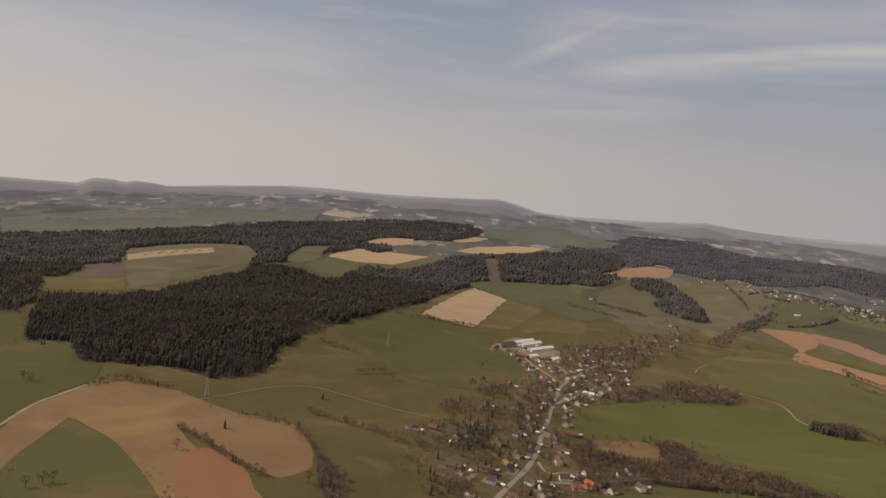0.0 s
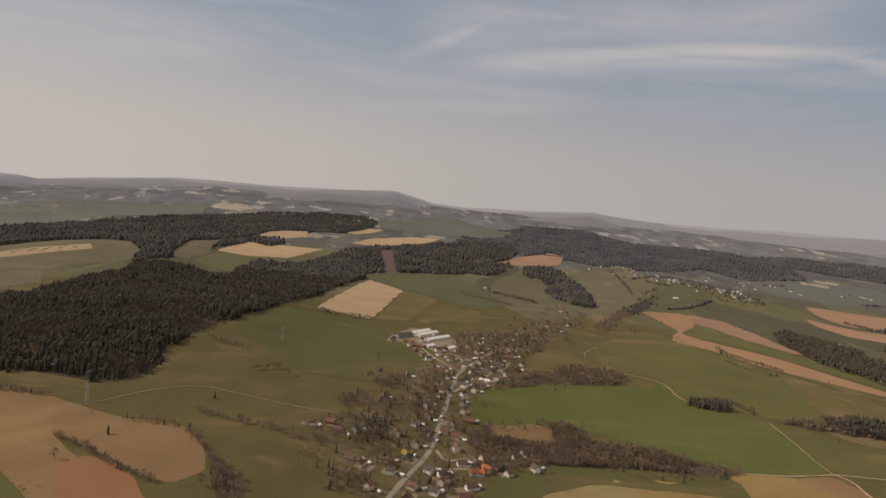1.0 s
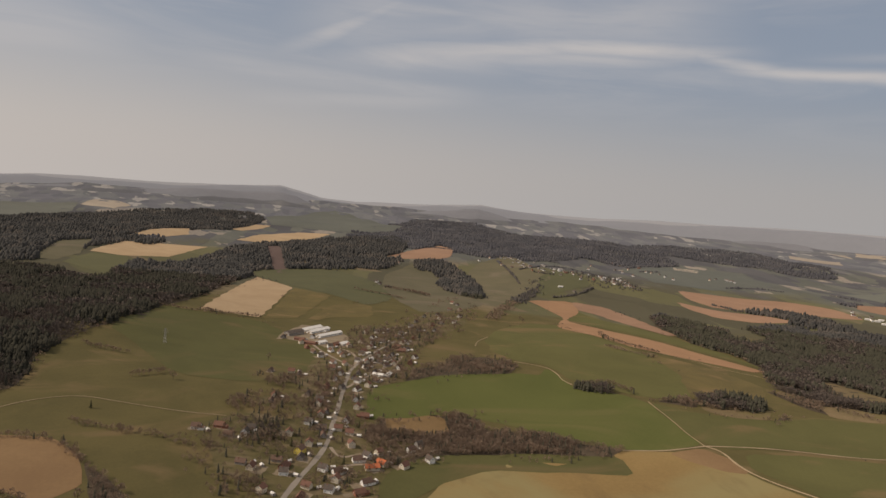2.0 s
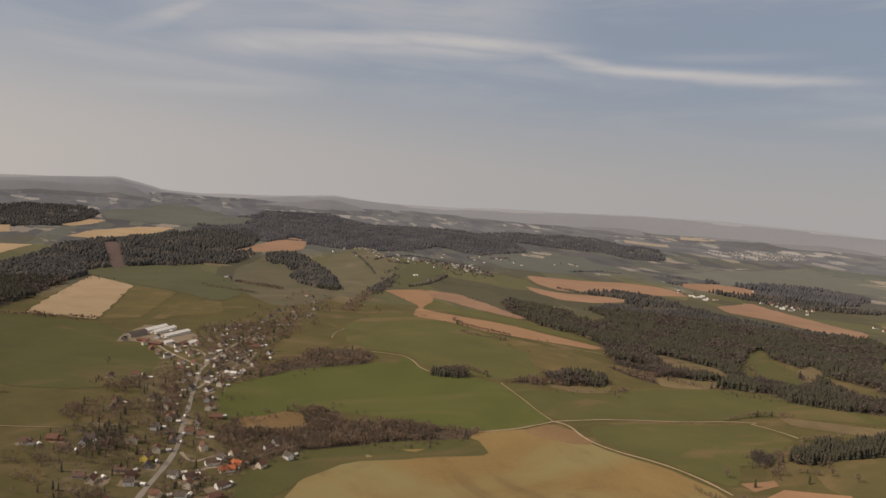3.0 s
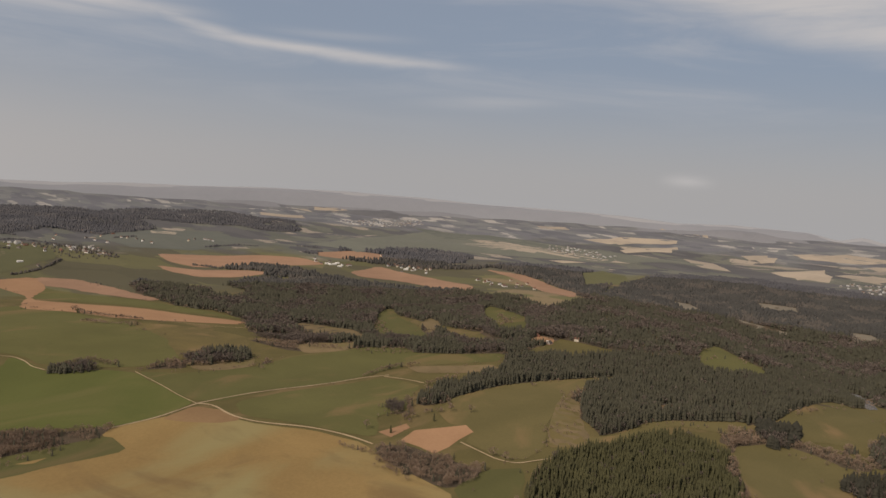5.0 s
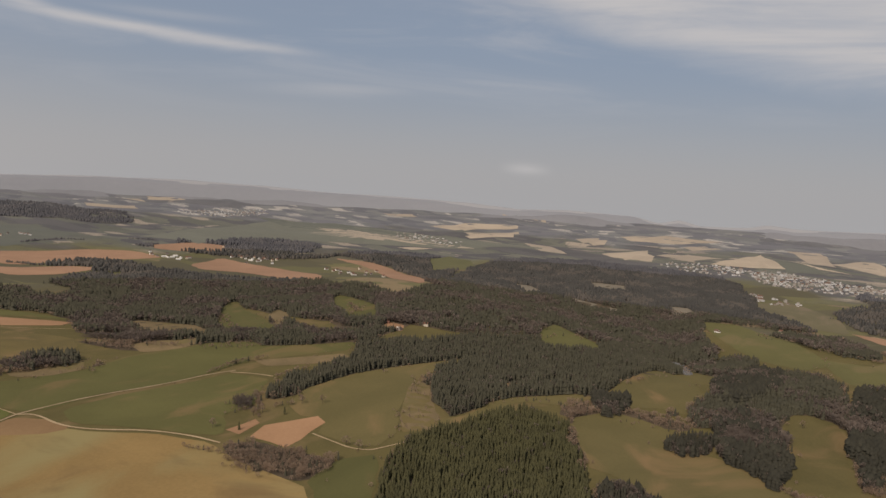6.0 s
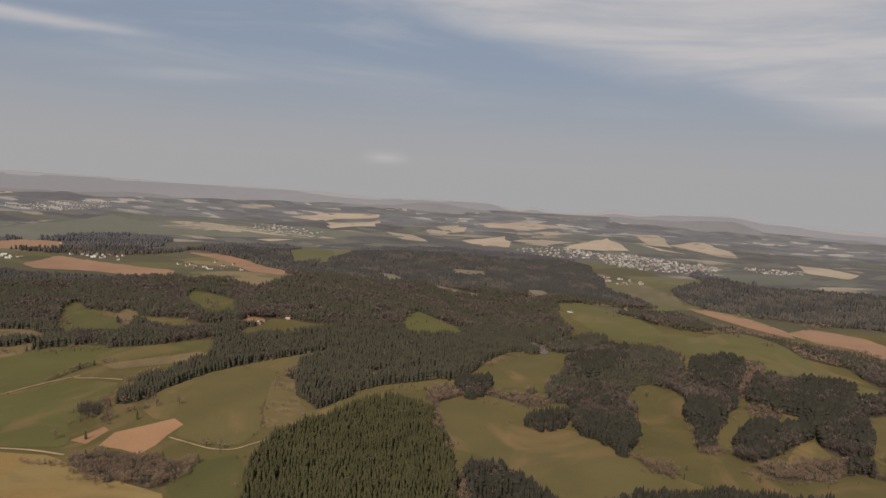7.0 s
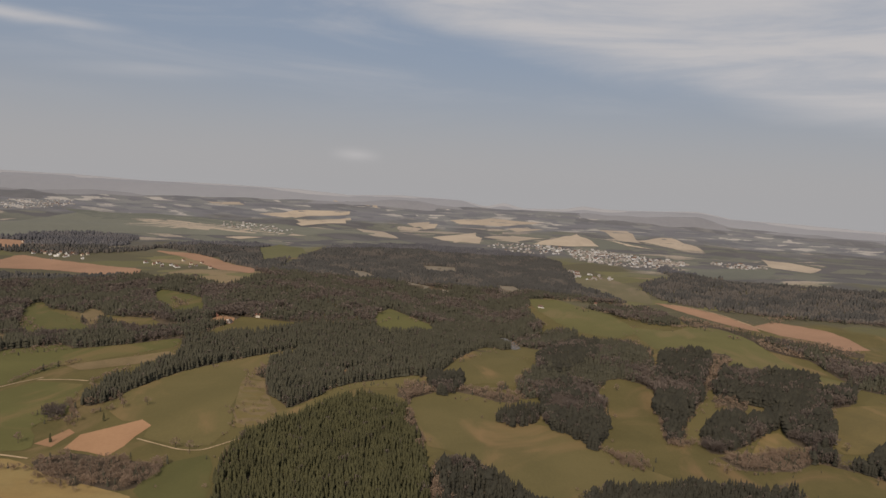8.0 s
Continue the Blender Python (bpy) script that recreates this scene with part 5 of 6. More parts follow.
hedge([(643, 928), (697, 922), (744, 886)], 5, "bare hedge row between green fields")
hedge([(-427, 867), (-403, 897), (-380, 890), (-319, 873)], 4, "sparse hedge along the track")
hedge([(-113, 1564), (-68, 1535), (-35, 1533), (21, 1522)], 4, "tree row along the pale field")
hedge([(-37, 1550), (9, 1538), (88, 1523)], 4, "tree row along the pale field")
hedge([(87, 1047), (110, 1046), (156, 1036)], 5, "hedge row behind gardens")
hedge([(808, -151), (846, -112), (895, -83)], 7, "dark tree row along the meadow edge")
hedge([(900, -239), (907, -201), (975, -201)], 6, "bare tree row along the meadow")
hedge([(797, -155), (826, -129), (856, -113)], 6, "bare bushes on the meadow bank")
hedge([(825, 559), (783, 525), (752, 511)], 5, "bushes along the track")
hedge([(1774, -217), (1932, -308), (1984, -361), (1712, -364)], 5, "bare trees on the green slope")
hedge([(1605, -342), (1653, -394), (1634, -419)], 6, "dark row on the hill pasture")
hedge([(875, 684), (944, 680), (983, 650)], 4, "sparse bushes along the farm track")
hedge([(883, 566), (869, 522), (827, 487)], 4, "sparse bushes along the farm track")
hedge([(627, 518), (635, 458), (674, 407)], 3, "low bare bushes beside the farm track")
hedge([(566, 1011), (623, 1026), (639, 963)], 4, "dark bushes on the field bank")
hedge([(1072, 2450), (1266, 2610), (1337, 2495), (1375, 2335)], 4, "bare trees round the hill village")
hedge([(900, 3093), (1084, 2999), (1257, 2886), (1369, 2712)], 4, "bare trees round the hill village")
hedge([(998, 1996), (1113, 2042), (1217, 2137)], 4, "bare trees along the lane on the hill")
hedge([(1104, 2389), (1159, 2335)], 5, "dark bushes on the hill pasture")
hedge([(455, 1991), (508, 1938), (555, 1873)], 3, "low bushes on the pasture bank")
hedge([(1066, 2671), (1031, 2462), (958, 2178)], 4, "bare trees behind the hill houses")
hedge([(761, 1267), (779, 1218), (820, 1167)], 3, "bare bushes below the red-brown field")
hedge([(1620, 2500), (1697, 2473)], 5, "dark hedge between hazy fields")
hedge([(1808, 2200), (1924, 2179), (1976, 2100)], 6, "bare tree row on the far pasture")
hedge([(2108, 2025), (2156, 1932)], 6, "dark tree row on the far pasture")
hedge([(1504, 1898), (1530, 1863), (1526, 1774), (1640, 1790)], 6, "dark trees before the red-brown field")
hedge([(788, 512), (812, 488)], 5, "bare trees at the field corner")
hedge([(900, 580), (929, 573), (966, 561)], 4, "bare bushes in the meadow")


# ---- houses ----
def part(name, bm, material, parent, label=""):
    me = bpy.data.meshes.new(name)
    bm.to_mesh(me)
    bm.free()
    me.materials.append(material)
    ob = new(name, me)
    ob.parent = parent
    return tagged(ob, label) if label else ob


def box_bm(x0, x1, y0, y1, z0, z1):
    bm = bmesh.new()
    bmesh.ops.create_cube(bm, size=1.0, matrix=Matrix.Translation(((x0 + x1) / 2, (y0 + y1) / 2, (z0 + z1) / 2)) @ Matrix.Diagonal((x1 - x0, y1 - y0, z1 - z0, 1)))
    return bm


def gabled_bm(long, wide, eave, ridge):
    """Walls with two gables."""
    bm = bmesh.new()
    v = [bm.verts.new(p) for x in (-long / 2, long / 2) for p in ((x, -wide / 2, -1.5), (x, wide / 2, -1.5), (x, wide / 2, eave), (x, 0, ridge), (x, -wide / 2, eave))]
    bm.faces.new(v[4::-1]), bm.faces.new(v[5:])
    for i in range(5):
        bm.faces.new((v[i], v[(i + 1) % 5], v[5 + (i + 1) % 5], v[5 + i]))
    return bm


def roof_bm(long, wide, eave, ridge, over=0.6, thick=0.28):
    """Two pitched slabs meeting at the ridge, with eaves and verges that stand out."""
    bm = bmesh.new()
    fall = (ridge - eave) / (wide / 2)
    out = wide / 2 + over
    low = ridge - fall * out
    prof = [(-out, low), (0, ridge + 0.05), (out, low), (out, low + thick), (0, ridge + thick + 0.12), (-out, low + thick)]
    a = [bm.verts.new((-long / 2 - over, y, z)) for y, z in prof]
    b = [bm.verts.new((long / 2 + over, y, z)) for y, z in prof]
    bm.faces.new((a[0], a[1], a[4], a[5])), bm.faces.new((a[1], a[2], a[3], a[4]))
    bm.faces.new((b[5], b[4], b[1], b[0])), bm.faces.new((b[4], b[3], b[2], b[1]))
    for i in range(6):
        j = (i + 1) % 6
        bm.faces.new((a[j], a[i], b[i], b[j]))
    bmesh.ops.recalc_face_normals(bm, faces=bm.faces)
    return bm


def window_on(parent, x, y, z, face, w=1.1, h=1.3):
    """A framed window on a wall; face is the wall's outward direction, 'x' or 'y' with its sign."""
    sx = 1 if face[0] == "+" else -1
    if face[1] == "y":
        f = part("window", box_bm(x - w / 2, x + w / 2, y - 0.02 * sx, y + 0.07 * sx, z, z + h), FRAME, parent)
        part("pane", box_bm(x - w / 2 + 0.12, x + w / 2 - 0.12, y + 0.04 * sx, y + 0.09 * sx, z + 0.12, z + h - 0.12), GLASS, f)
    else:
        f = part("window", box_bm(x - 0.02 * sx, x + 0.07 * sx, y - w / 2, y + w / 2, z, z + h), FRAME, parent)
        part("pane", box_bm(x + 0.04 * sx, x + 0.09 * sx, y - w / 2 + 0.12, y + w / 2 - 0.12, z + 0.12, z + h - 0.12), GLASS, f)


def make_house(long, wide, eave, ridge, wall, roof, label, name="house", annex=0.0):
    home = new(name)
    part("wall", gabled_bm(long, wide, eave, ridge - 0.1), wall, home)
    part("roof", roof_bm(long, wide, eave, ridge), roof, home)
    part("chimney", box_bm(long * 0.18, long * 0.18 + 0.7, 0.4, 1.1, ridge - 1.2, ridge + 1.0), BRICK, home)
    part("door", box_bm(-0.5, 0.5, -wide / 2 - 0.06, -wide / 2 + 0.02, 0, 2.05), TIMBER, home)
    for s in (-1, 1):
        for x in (-long * 0.32, long * 0.3):
            window_on(home, x, s * wide / 2, 1.0, "+y" if s > 0 else "-y")
        window_on(home, s * long / 2, 0, eave * 0.95, "+x" if s > 0 else "-x")
        window_on(home, s * long / 2, wide * 0.25, 1.0, "+x" if s > 0 else "-x")
    if annex:
        low = part("annex", gabled_bm(annex, wide * 0.62, eave * 0.75, eave * 1.2), wall, home)
        low.location = (long / 2 + annex / 2 - 0.05, -wide * 0.1, 0)
        top = part("annex_roof", roof_bm(annex, wide * 0.62, eave * 0.75, eave * 1.2, 0.4), roof, home)
        top.location = low.location
    return tagged(home, label, "house", "village houses")


def make_barn(name, long, wide, eave, ridge, wall, roof, label):
    barn = new(name)
    part("wall", gabled_bm(long, wide, eave, ridge - 0.1), wall, barn)
    part("roof", roof_bm(long, wide, eave, ridge, 0.8, 0.3), roof, barn)
    for s in (-1, 1):
        part("gate", box_bm(s * long / 2 - 0.05, s * long / 2 + 0.08 * s, -1.8, 1.8, 0, min(3.4, eave)) if s > 0 else box_bm(-long / 2 - 0.08, -long / 2 + 0.05, -1.8, 1.8, 0, min(3.4, eave)), TIMBER, barn)
    n = max(2, int(long / 6))
    for i in range(n):
        x = -long / 2 + (i + 0.5) * long / n
        for s in (-1, 1):
            part("window", box_bm(x - 1.1, x + 1.1, s * wide / 2 - 0.06, s * wide / 2 + 0.06, eave * 0.45, eave * 0.45 + 1.0), GLASS, barn)
    return tagged(barn, label, "barn", "farm buildings")


KINDS = {
    "w": [(10.5, 8.5, 4.6, 8.6, WHITE, TILE_DARK, "white plastered house with a dark grey gabled roof", 0), (12.0, 8.0, 3.6, 7.8, WHITE, TILE_BROWN, "white plastered house with a brown gabled roof", 5.0),
          (9.5, 9.0, 5.4, 8.8, CREAM, TILE_RED, "cream plastered house with a red tiled roof", 0)],
    "r": [(11.0, 8.5, 3.8, 8.0, CREAM, TILE_RED, "cream house with a weathered red tiled roof", 0), (13.0, 8.0, 3.4, 7.4, BRICK, TILE_RED, "brick cottage with a red tiled roof and annex", 5.0)],
    "o": [(12.0, 8.5, 3.6, 7.6, CREAM, TILE_ORANGE, "house with a bright orange tiled roof", 4.0)],
    "g": [(10.0, 8.0, 3.4, 7.4, GREYWALL, TILE_DARK, "grey rendered cottage with a dark roof", 4.0), (12.0, 7.0, 3.0, 6.6, GREYWALL, TILE_BROWN, "low grey cottage with a brown roof", 0)],
    "y": [(13.0, 10.0, 5.6, 9.2, YELLOW, TILE_BROWN, "yellow plastered two-storey house with a brown roof", 0)],
    "l": [(19.0, 8.0, 3.4, 5.6, WHITE, SHEET, "long white shed with a pale sheet roof", 0)],
}
FIRST, COUNT = {}, [0]


def land_scale(x, y):
    r = math.hypot(x, y)
    return 1.0 if r < 1500 else r / (1500 - 3300 * math.log(1 - (r - 1500) / 3300))


def road_turn(x, y):
    """The direction of the nearest road, in radians."""
    best, turn = 1e9, 0.0
    for line in ROADS:
        for a, b in zip(line[::3], line[3::3]):
            d = (a.x - x) ** 2 + (a.y - y) ** 2
            if d < best:
                best, turn = d, math.atan2(b.y - a.y, b.x - a.x)
    return turn


def settle(places):
    for kind, x, y in places:
        COUNT[0] += 1
        pick = COUNT[0] % len(KINDS[kind])
        key, s = (kind, pick), 0.88 * land_scale(x, y)
        turn = road_turn(x, y) + (math.pi / 2 if COUNT[0] % 3 == 0 else 0) + rng.uniform(-0.25, 0.25)
        m = Matrix.Translation((x, y, float(terrain(x, y)) + 0.6)) @ Matrix.Rotation(turn, 4, "Z")
        if key not in FIRST:
            FIRST[key] = make_house(*KINDS[kind][pick][:7], annex=KINDS[kind][pick][7])
            FIRST[key].matrix_basis = m @ Matrix.Scale(s, 4)
            made = FIRST[key]
        else:
            made = copy_thing(FIRST[key], m)
            made.scale = (s, s, s)


settle([("l", 1938, 1703), ("l", 1956, 1683), ("l", 1973, 1662), ("w", 1999, 1649), ("w", 2238, 1685), ("w", 2224, 1639), ("r", 2209, 1594), ("w", 2160, 1525), ("w", 2141, 1490), ("w", 2118, 1452), ("g", 2152, 1455), ("w", 2107, 1384), ("w", 2095, 1166), ("r", 2053, 1115), ("w", 2029, 1076), ("w", 1984, 1010), ("w", 2186, 1086), ("g", 1982, 964)])
settle([("w", 1183, 2386), ("g", 1187, 2333), ("r", 1232, 2382), ("w", 1248, 2353), ("g", 1253, 2302), ("w", 1329, 2383), ("r", 1285, 2266), ("w", 1338, 2304), ("g", 1339, 2250), ("w", 1334, 2206), ("w", 1375, 2223), ("r", 1372, 2166), ("w", 1372, 2135), ("w", 1042, 2555), ("g", 1063, 2502), ("w", 1122, 2516), ("r", 1114, 2426), ("w", 1160, 2422)])
settle([("w", 1934, 1754), ("g", 1925, 1721), ("l", 1939, 1688), ("l", 1941, 1645), ("w", 1982, 1645), ("w", 2128, 1509), ("l", 2115, 1479), ("w", 2160, 1494), ("w", 2133, 1451), ("r", 2172, 1462), ("w", 2156, 1417), ("w", 2205, 1435), ("g", 2138, 1578), ("w", 2140, 1548)])
settle([("w", 113, 843), ("y", 95, 761), ("w", 155, 781), ("r", 147, 828), ("g", 140, 884), ("w", 184, 907), ("r", 188, 875), ("w", 187, 941), ("r", 75, 724), ("w", 115, 719), ("w", 129, 712), ("w", 125, 694), ("w", 115, 672), ("w", 155, 687), ("r", 144, 665), ("r", 94, 681), ("w", 223, 771), ("g", 238, 789), ("o", 181, 733), ("w", 155, 741), ("w", 133, 912), ("g", 128, 827), ("g", 126, 807), ("w", 87, 808), ("g", 69, 740)])
settle([("w", -15, 822), ("r", 10, 827), ("w", 38, 807), ("g", 20, 802), ("g", 45, 821), ("g", 32, 733), ("r", 42, 722)])
settle([("g", 81, 1070), ("r", 112, 1069), ("g", 122, 1058), ("w", 289, 1407), ("w", 315, 1410), ("r", 334, 1435), ("g", 339, 1414), ("w", 360, 1388), ("w", 292, 1349), ("w", 261, 1304), ("w", 285, 1303), ("w", 287, 1175), ("w", 285, 1129), ("g", 264, 1140), ("g", 270, 1121), ("l", 252, 1158), ("r", 323, 1226), ("g", 335, 1238), ("w", 232, 1264), ("w", 228, 1149), ("g", 203, 1046), ("g", 176, 993), ("l", 245, 1064), ("g", 243, 1080), ("l", 262, 1067), ("r", 178, 1100), ("w", 187, 1068), ("g", 124, 952), ("w", 137, 927), ("r", 78, 937), ("g", 73, 917)])
settle([("r", 594, 1777), ("g", 600, 1753), ("w", 581, 1676), ("g", 558, 1685), ("w", 552, 1590), ("w", 489, 1547), ("w", 512, 1506), ("g", 502, 1608), ("g", 461, 1577), ("w", 399, 1459), ("g", 407, 1425), ("r", 450, 1472), ("g", 478, 1491), ("g", 425, 1514), ("g", 438, 1413), ("g", 345, 1357), ("w", 349, 1309), ("r", 375, 1347)])
settle([("w", 976, 2633), ("w", 1170, 2773), ("g", 1157, 2685), ("w", 1138, 2570), ("w", 1139, 2508), ("w", 1268, 2399), ("w", 1231, 2262), ("w", 1432, 2576), ("r", 1487, 2655), ("l", 1089, 2133), ("g", 1110, 2073), ("w", 626, 2530), ("w", 451, 2084), ("g", 454, 2050), ("w", 1055, 2723), ("g", 1067, 2635), ("r", 1121, 2381)])
settle([("w", 1642, 2746), ("r", 1655, 2702), ("w", 1542, 2495), ("w", 1607, 2561), ("r", 1693, 2618), ("w", 1644, 2488), ("w", 1648, 2455), ("g", 1546, 2561), ("w", 1531, 2400), ("g", 1663, 2421), ("w", 1656, 2372), ("w", 1659, 2323), ("w", 1817, 2313), ("g", 1862, 2336)])
settle([("w", 2117, 1560), ("w", 2132, 1531), ("w", 2157, 1474), ("g", 2165, 1447), ("w", 2178, 1413), ("g", 2064, 1460), ("l", 1982, 1693), ("g", 1982, 1729), ("w", 1962, 1784)])
settle([("w", 2097, 1126), ("g", 1971, 1046), ("w", 2022, 1043), ("w", 1962, 995), ("w", 2099, 1018), ("g", 2043, 974), ("r", 2172, 1016), ("w", 1969, 897), ("g", 1288, 546), ("r", 1328, 596), ("w", 1354, 515), ("g", 1373, 487), ("w", 1844, -59), ("w", 1958, -213), ("g", 1875, -228), ("w", 1957, -297), ("w", 1711, -363), ("w", 1151, -516), ("g", 2040, -246)])


# ---- the farm and the sheds ----
def barn_at(barn, x, y, degrees):
    barn.matrix_basis = pose(x, y, float(terrain(x, y)) + 0.6, 0, 0, degrees)


barn_at(make_barn("barn", 42, 14, 6.0, 9.0, GREYWALL, TILE_DARK, "long dark-roofed grey barn at the farm"), 144, 1382, 42)
barn_at(make_barn("barn", 60, 13, 4.2, 7.0, WHITE, SHEET, "long white cowshed with a pale sheet roof"), 183, 1437, 45)
barn_at(make_barn("barn", 60, 13, 4.2, 7.0, WHITE, SHEET, "long white cowshed with a pale sheet roof"), 196, 1420, 45)
barn_at(make_barn("barn", 66, 12, 4.0, 6.4, WHITE, SHEET, "long white cowshed with a pale sheet roof"), 212, 1378, 42)
barn_at(make_barn("shed", 20, 11, 3.5, 5.5, WHITE, SHEET, "small white shed with a pale sheet roof"), 186, 1297, 42)
barn_at(make_barn("shed", 17, 10, 3.5, 6.0, BRICK, TILE_RED, "brick shed with a red tiled roof"), 210, 1280, 48)
barn_at(make_barn("shed", 22, 11, 3.5, 5.5, WHITE, SHEET, "small white shed with a pale sheet roof"), 225, 1286, 48)
barn_at(make_barn("shed", 24, 8, 3.2, 5.4, BRICK, TILE_RED, "brick shed with a red tiled roof"), 165, 1292, -35)
barn_at(make_barn("shed", 20, 8, 3.2, 5.4, BRICK, TILE_RED, "brick shed with a red tiled roof"), 150, 1328, -30)
barn_at(make_barn("shed", 15, 9, 3.4, 5.8, CREAM, TILE_ORANGE, "long shed with a bright orange tiled roof"), 168, 723, 5)


# more cottages and sheds along the village street and lanes
TAKEN = [(o.location.x, o.location.y) for o in scene.objects if o.name.split(".")[0] in ("house", "barn", "shed")]


def infill(line, reach, gap):
    places, since = [], 0.0
    for a, b in zip(line, line[1:]):
        since += (b - a).length
        if since < gap:
            continue
        since = 0.0
        d = (b - a).normalized()
        for side in (-1, 1):
            p = a + Vector((-d.y, d.x)) * side * rng.uniform(*reach) + d * rng.uniform(-5, 5)
            near_road = min((q - p).length for road in ROADS for q in road[::2])
            if near_road > 11 and all((p.x - x) ** 2 + (p.y - y) ** 2 > 190 for x, y in TAKEN):
                TAKEN.append((p.x, p.y))
                places.append((("w", "g", "w", "r", "w")[len(TAKEN) % 5], round(p.x), round(p.y)))
    settle(places)


for line in ROADS[:6]:
    infill(line, (14, 24), 34)


def yard_patch(x, y, turn, long, wide):
    """A trodden pale yard beside a house, laid on the land."""
    verts, faces, n = [], [], 4
    for i in range(n + 1):
        for j in range(n + 1):
            wob = 0.7 * math.sin(2.3 * i + 1.7 * j + x)
            u, v = (i / n - 0.5) * long + wob, (j / n - 0.5) * wide + wob
            px, py = x + u * math.cos(turn) - v * math.sin(turn), y + u * math.sin(turn) + v * math.cos(turn)
            verts.append((px, py, float(terrain(px, py)) + 0.52))
    for i in range(n):
        for j in range(n):
            k = i * (n + 1) + j
            faces.append((k, k + n + 1, k + n + 2, k + 1))
    return tagged(sheet("yard", verts, faces, [YARD], True), "trodden pale brown yard beside a village house", "yard", kind="structure")


for i, (x, y) in enumerate(TAKEN):
    if i % 3 != 2 and math.hypot(x, y) < 1500:
        turn = road_turn(x, y)
        yard_patch(x + rng.uniform(-9, 9), y + rng.uniform(-8, 8), turn, rng.uniform(12, 22), rng.uniform(7, 12))


def make_hut():
    hut = new("garden_shed")
    part("wall", gabled_bm(5.0, 3.6, 2.2, 3.1), GREYWALL, hut)
    part("roof", roof_bm(5.0, 3.6, 2.2, 3.2, 0.3, 0.15), SHEET, hut)
    part("door", box_bm(-0.5, 0.5, -1.86, -1.78, 0, 1.9), TIMBER, hut)
    return tagged(hut, "small grey garden shed with a pale sheet roof", "shed", "garden sheds")


hut = None
for i, (x, y) in enumerate(list(TAKEN)):
    if i % 3 != 1 and math.hypot(x, y) < 1500:
        px, py = x + rng.uniform(9, 13), y + rng.uniform(-9, 9)
        m = pose(px, py, float(terrain(px, py)) + 0.3, 0, 0, rng.uniform(0, 180))
        if hut is None:
            hut = make_hut()
            hut.matrix_basis = m
        else:
            copy_thing(hut, m)


# ---- single trees ----
def make_tree(shape, label, crown_material, height, wide, name="tree"):
    tree = new(name)
    v, f, s = shape
    for piece, code, mat in (("trunk", 1, BARK), ("crown", 0, crown_material)):
        keep = f[s == code] if len(set(s)) > 1 else (f[:24] if piece == "trunk" else f[24:])
        used = np.unique(keep)
        at = {int(o): i for i, o in enumerate(used)}
        me = bpy.data.meshes.new(piece)
        me.from_pydata([(float(p[0] * wide), float(p[1] * wide), float(p[2] * height)) for p in v[used]], [], [tuple(at[int(i)] for i in t) for t in keep])
        me.materials.append(mat)
        ob = new(piece, me)
        ob.parent = tree
    return tagged(tree, label, "tree", "loose trees")


TREES = []


def orchard(places):
    for x, y in places:
        k = len(TREES) % 5
        m = pose(x, y, float(terrain(x, y)) + 0.3, 0, 0, rng.uniform(0, 360))
        if len(TREES) < 5:
            t = make_tree(SPRUCES[0][k], "single dark spruce standing in the open", NEEDLES, 11, 13) if k == 3 else make_tree(BARES[0][k], "single leafless brown tree standing in the open", TWIGS, 12, 15)
            t.matrix_basis = m
        else:
            copy_thing(TREES[k], m)
            t = TREES[k]
        TREES.append(t)


orchard([(-518, 886), (-503, 878), (-251, 704), (-221, 765), (-349, 608), (-339, 617), (-331, 620), (-106, 657), (-134, 887), (83, 1152), (-52, 1000), (702, 1553), (823, 1402)])
orchard([(69, 739), (76, 751), (206, 814), (226, 824), (229, 810), (237, 814), (125, 737), (139, 707), (142, 694), (116, 781), (87, 777), (80, 785), (69, 794), (61, 798), (55, 793), (139, 734), (428, 1617), (151, 876), (164, 865), (167, 846), (174, 836), (212, 961), (146, 967), (167, 1019), (169, 1081), (200, 1092), (225, 1103), (207, 1183), (344, 1195), (268, 1188), (298, 1161), (111, 989), (93, 989), (72, 990), (706, 1582), (981, 2034), (1003, 2201), (248, 1292), (244, 1322), (231, 1297)])
orchard([(814, 1370), (829, 1400), (815, 525), (765, 509), (692, 529), (702, 499), (831, 459), (1388, 1030), (1097, 451)])
orchard([(750, 512), (773, 481), (818, 483), (719, 364), (715, 346), (1080, -155), (756, 94), (972, 6), (819, -247), (1027, -379), (910, -415), (825, -135)])


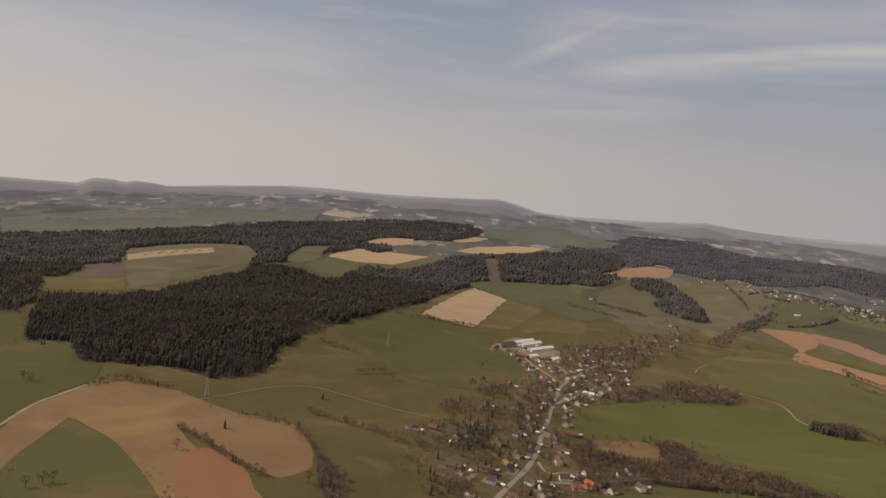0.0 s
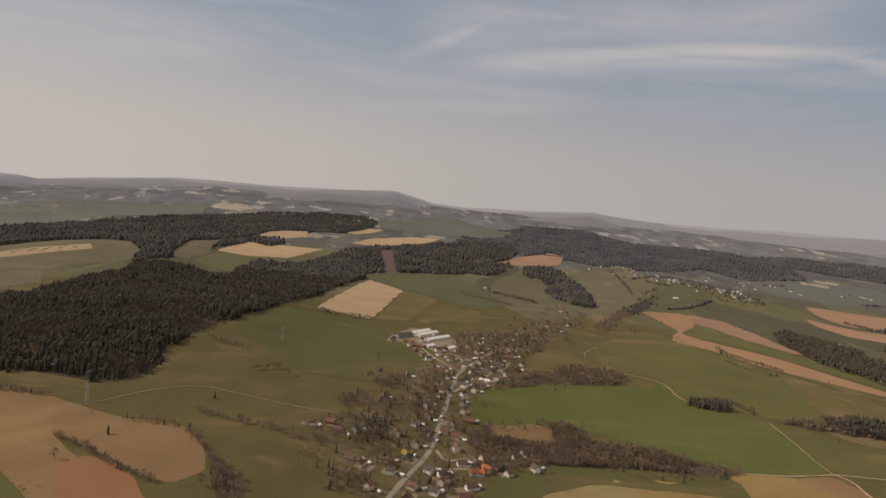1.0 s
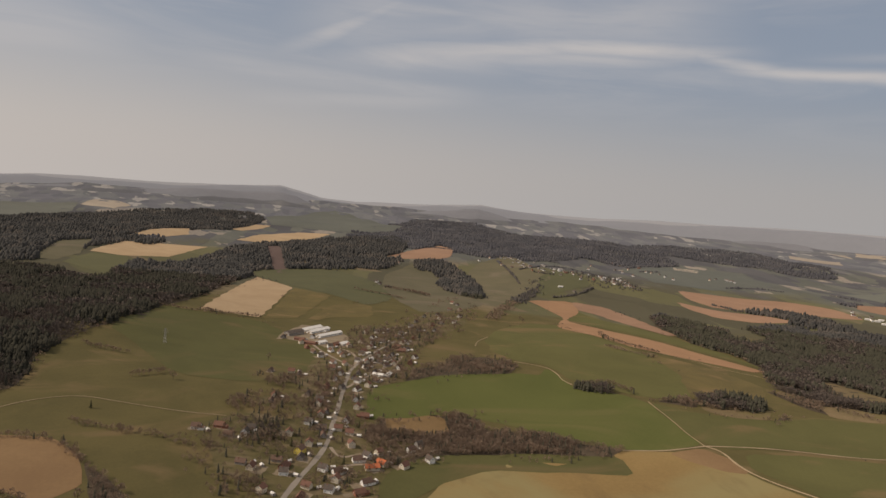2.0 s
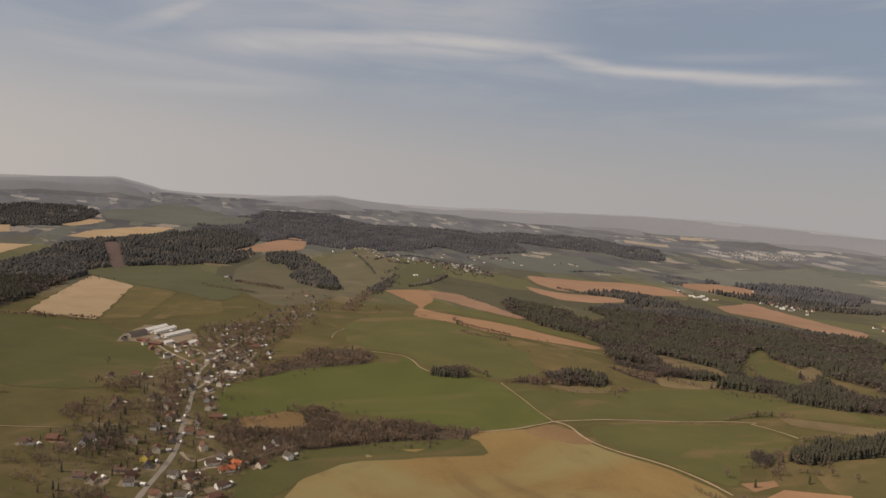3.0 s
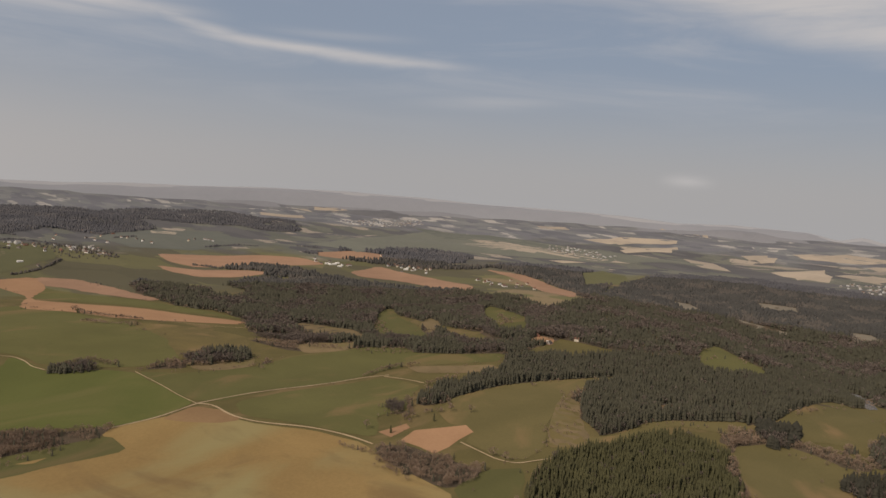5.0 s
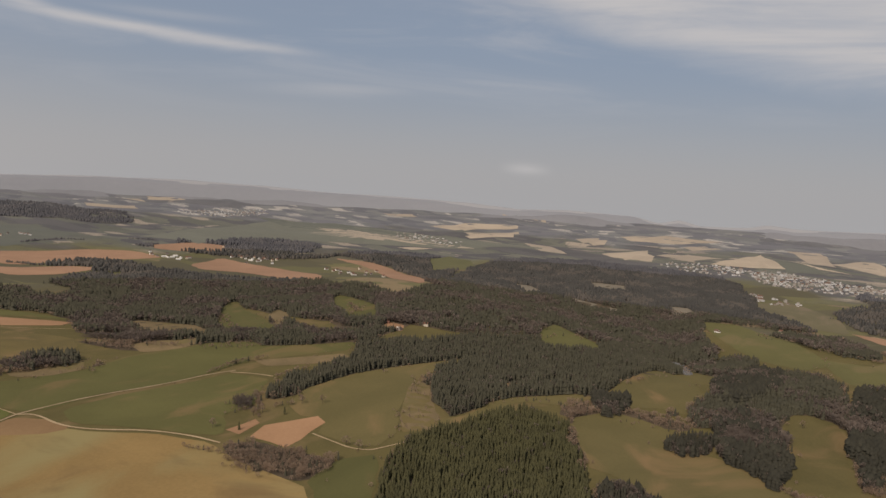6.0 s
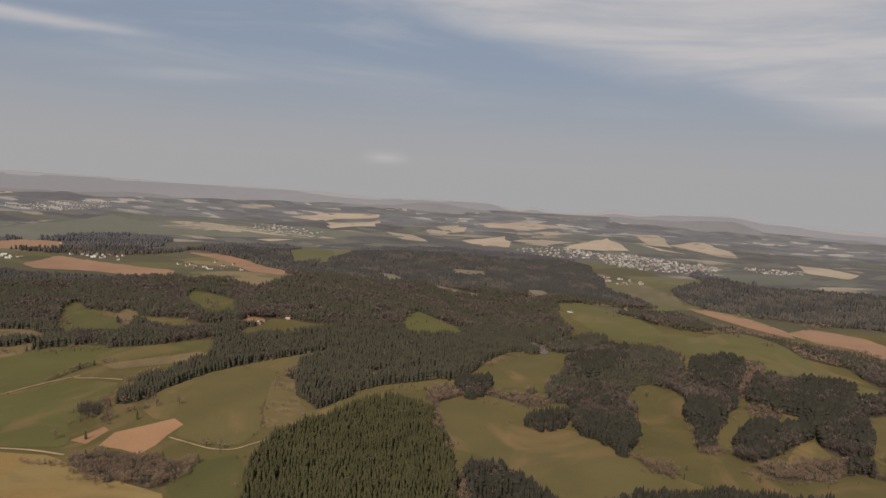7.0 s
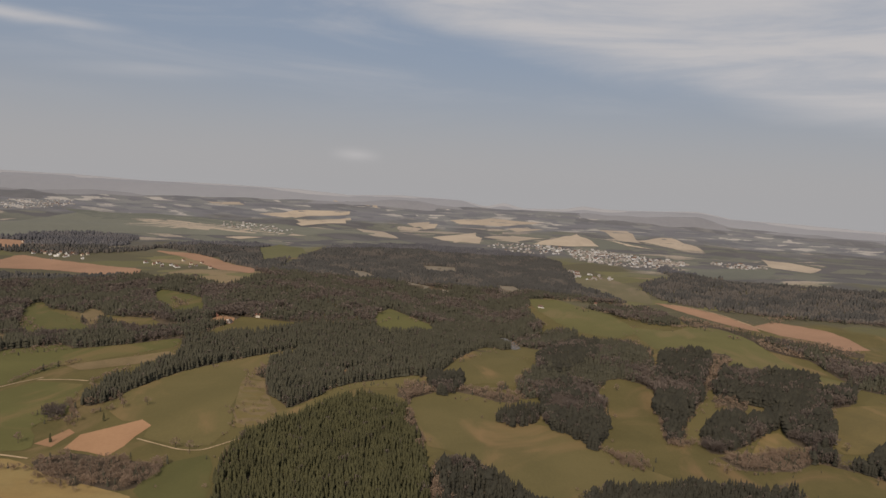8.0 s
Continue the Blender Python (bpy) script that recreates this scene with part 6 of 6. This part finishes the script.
# ---- far towns ----
def town(outline, count, label):
    """Many small far houses as one mesh: walls with pitched roofs."""
    edge = [(p.x, p.y) for p in rounded(outline, 1)]
    xs, ys = np.array(edge).T
    x, y = rng.uniform(xs.min(), xs.max(), count * 6), rng.uniform(ys.min(), ys.max(), count * 6)
    ok = inside(edge, x, y)
    verts, faces, slots = [], [], []
    for px, py in list(zip(x[ok], y[ok]))[:count]:
        s = land_scale(px, py) * rng.uniform(0.55, 1.0) * (1.8 if rng.uniform() < 0.06 else 1.0)
        a, z = rng.uniform(0, 3.14), float(terrain(px, py))
        c, d, base = math.cos(a), math.sin(a), len(verts)
        for u in (-6, 6):
            for v, h in ((-4.5, -3), (4.5, -3), (4.5, 4.5), (0, 8), (-4.5, 4.5)):
                verts.append((px + s * (u * c - v * d), py + s * (u * d + v * c), z + s * h))
        faces += [(base + 4, base + 3, base + 2, base + 1, base), (base + 5, base + 6, base + 7, base + 8, base + 9)]
        faces += [(base + i, base + (i + 1) % 5, base + 5 + (i + 1) % 5, base + 5 + i) for i in (0, 1, 4)] + [(base + i, base + i + 1, base + 6 + i, base + 5 + i) for i in (2, 3)]
        roof = int(rng.integers(1, 4))
        wall = int(rng.uniform() < 0.6)
        slots += [wall, wall, wall, wall, wall, roof, roof]
    ob = sheet("distant_town", verts, faces, [HAZEWALL, GREYWALL, TILE_BROWN, GREYWALL], False, slots)
    return tagged(ob, label, "town", kind="stuff")


town([(3223, -226), (3208, -374), (3084, -500), (2945, -716), (2810, -521), (2733, -299), (2804, -199)], 420, "far town of white and cream houses in the valley")
town([(3149, 176), (3211, -6), (3223, -226), (2920, -207), (2853, 33)], 120, "far village of pale houses")
town([(3290, 2625), (3555, 2390), (3278, 2187), (3064, 2366), (2980, 2598)], 260, "hazy far town of pale houses")
town([(3225, 1457), (3331, 1303), (3123, 967), (3029, 1134), (3036, 1295)], 110, "far village of small dark and pale roofs")
town([(3001, -750), (3002, -877), (2936, -1015), (2893, -847)], 60, "scattered far houses beside the town")
town([(2566, -62), (2586, -186), (2451, -348), (2351, -243)], 40, "scattered far houses above the valley")
town([(1104, 2863), (1259, 2825), (1289, 2439), (1248, 2240), (1169, 2414), (1092, 2656)], 40, "scattered houses of the far village")
town([(1315, 2364), (1458, 2376), (1391, 2128), (1290, 2098)], 30, "scattered houses of the far village")
town([(1899, 2358), (1926, 2322), (1906, 2233)], 10, "scattered far houses")


# ---- power line ----
def rod(bm, a, b, thick):
    a, b = Vector(a), Vector(b)
    m = Matrix.Translation((a + b) / 2) @ (b - a).to_track_quat("Z", "Y").to_matrix().to_4x4() @ Matrix.Diagonal((thick, thick, (b - a).length, 1))
    bmesh.ops.create_cube(bm, size=1.0, matrix=m)


def make_pylon():
    """A lattice mast: four legs drawn together, braces and three cross arms."""
    mast = new("power_pylon")
    tall = 24.0
    for sx, sy in ((-1, -1), (-1, 1), (1, -1), (1, 1)):
        bm = bmesh.new()
        rod(bm, (2.2 * sx, 2.2 * sy, -1), (0.4 * sx, 0.4 * sy, tall), 0.22)
        part("leg", bm, STEEL, mast)
    for k in range(6):
        za, zb = k * tall / 6, (k + 1) * tall / 6
        wa, wb = 2.2 - 1.8 * za / tall, 2.2 - 1.8 * zb / tall
        for s in (-1, 1):
            bm = bmesh.new()
            rod(bm, (-wa, wa * s, za), (wb, wb * s, zb), 0.12), rod(bm, (wa * s, -wa, za), (wb * s, wb, zb), 0.12)
            part("brace", bm, STEEL, mast)
    for z, w in ((tall - 6, 4.6), (tall - 3, 3.6), (tall, 2.4)):
        bm = bmesh.new()
        rod(bm, (-w, 0, z), (w, 0, z), 0.22), rod(bm, (-w, 0, z), (0, 0, z + 1.0), 0.12), rod(bm, (w, 0, z), (0, 0, z + 1.0), 0.12)
        part("cross_arm", bm, STEEL, mast)
    return tagged(mast, "pale grey steel lattice power mast in the meadow", "pylon", "power line")


pylon = make_pylon()
pylon.matrix_basis = pose(-274, 859, float(terrain(-274, 859)), 0, 0, 25)
copy_thing(pylon, pose(-79, 1212, float(terrain(-79, 1212)), 0, 0, 25))
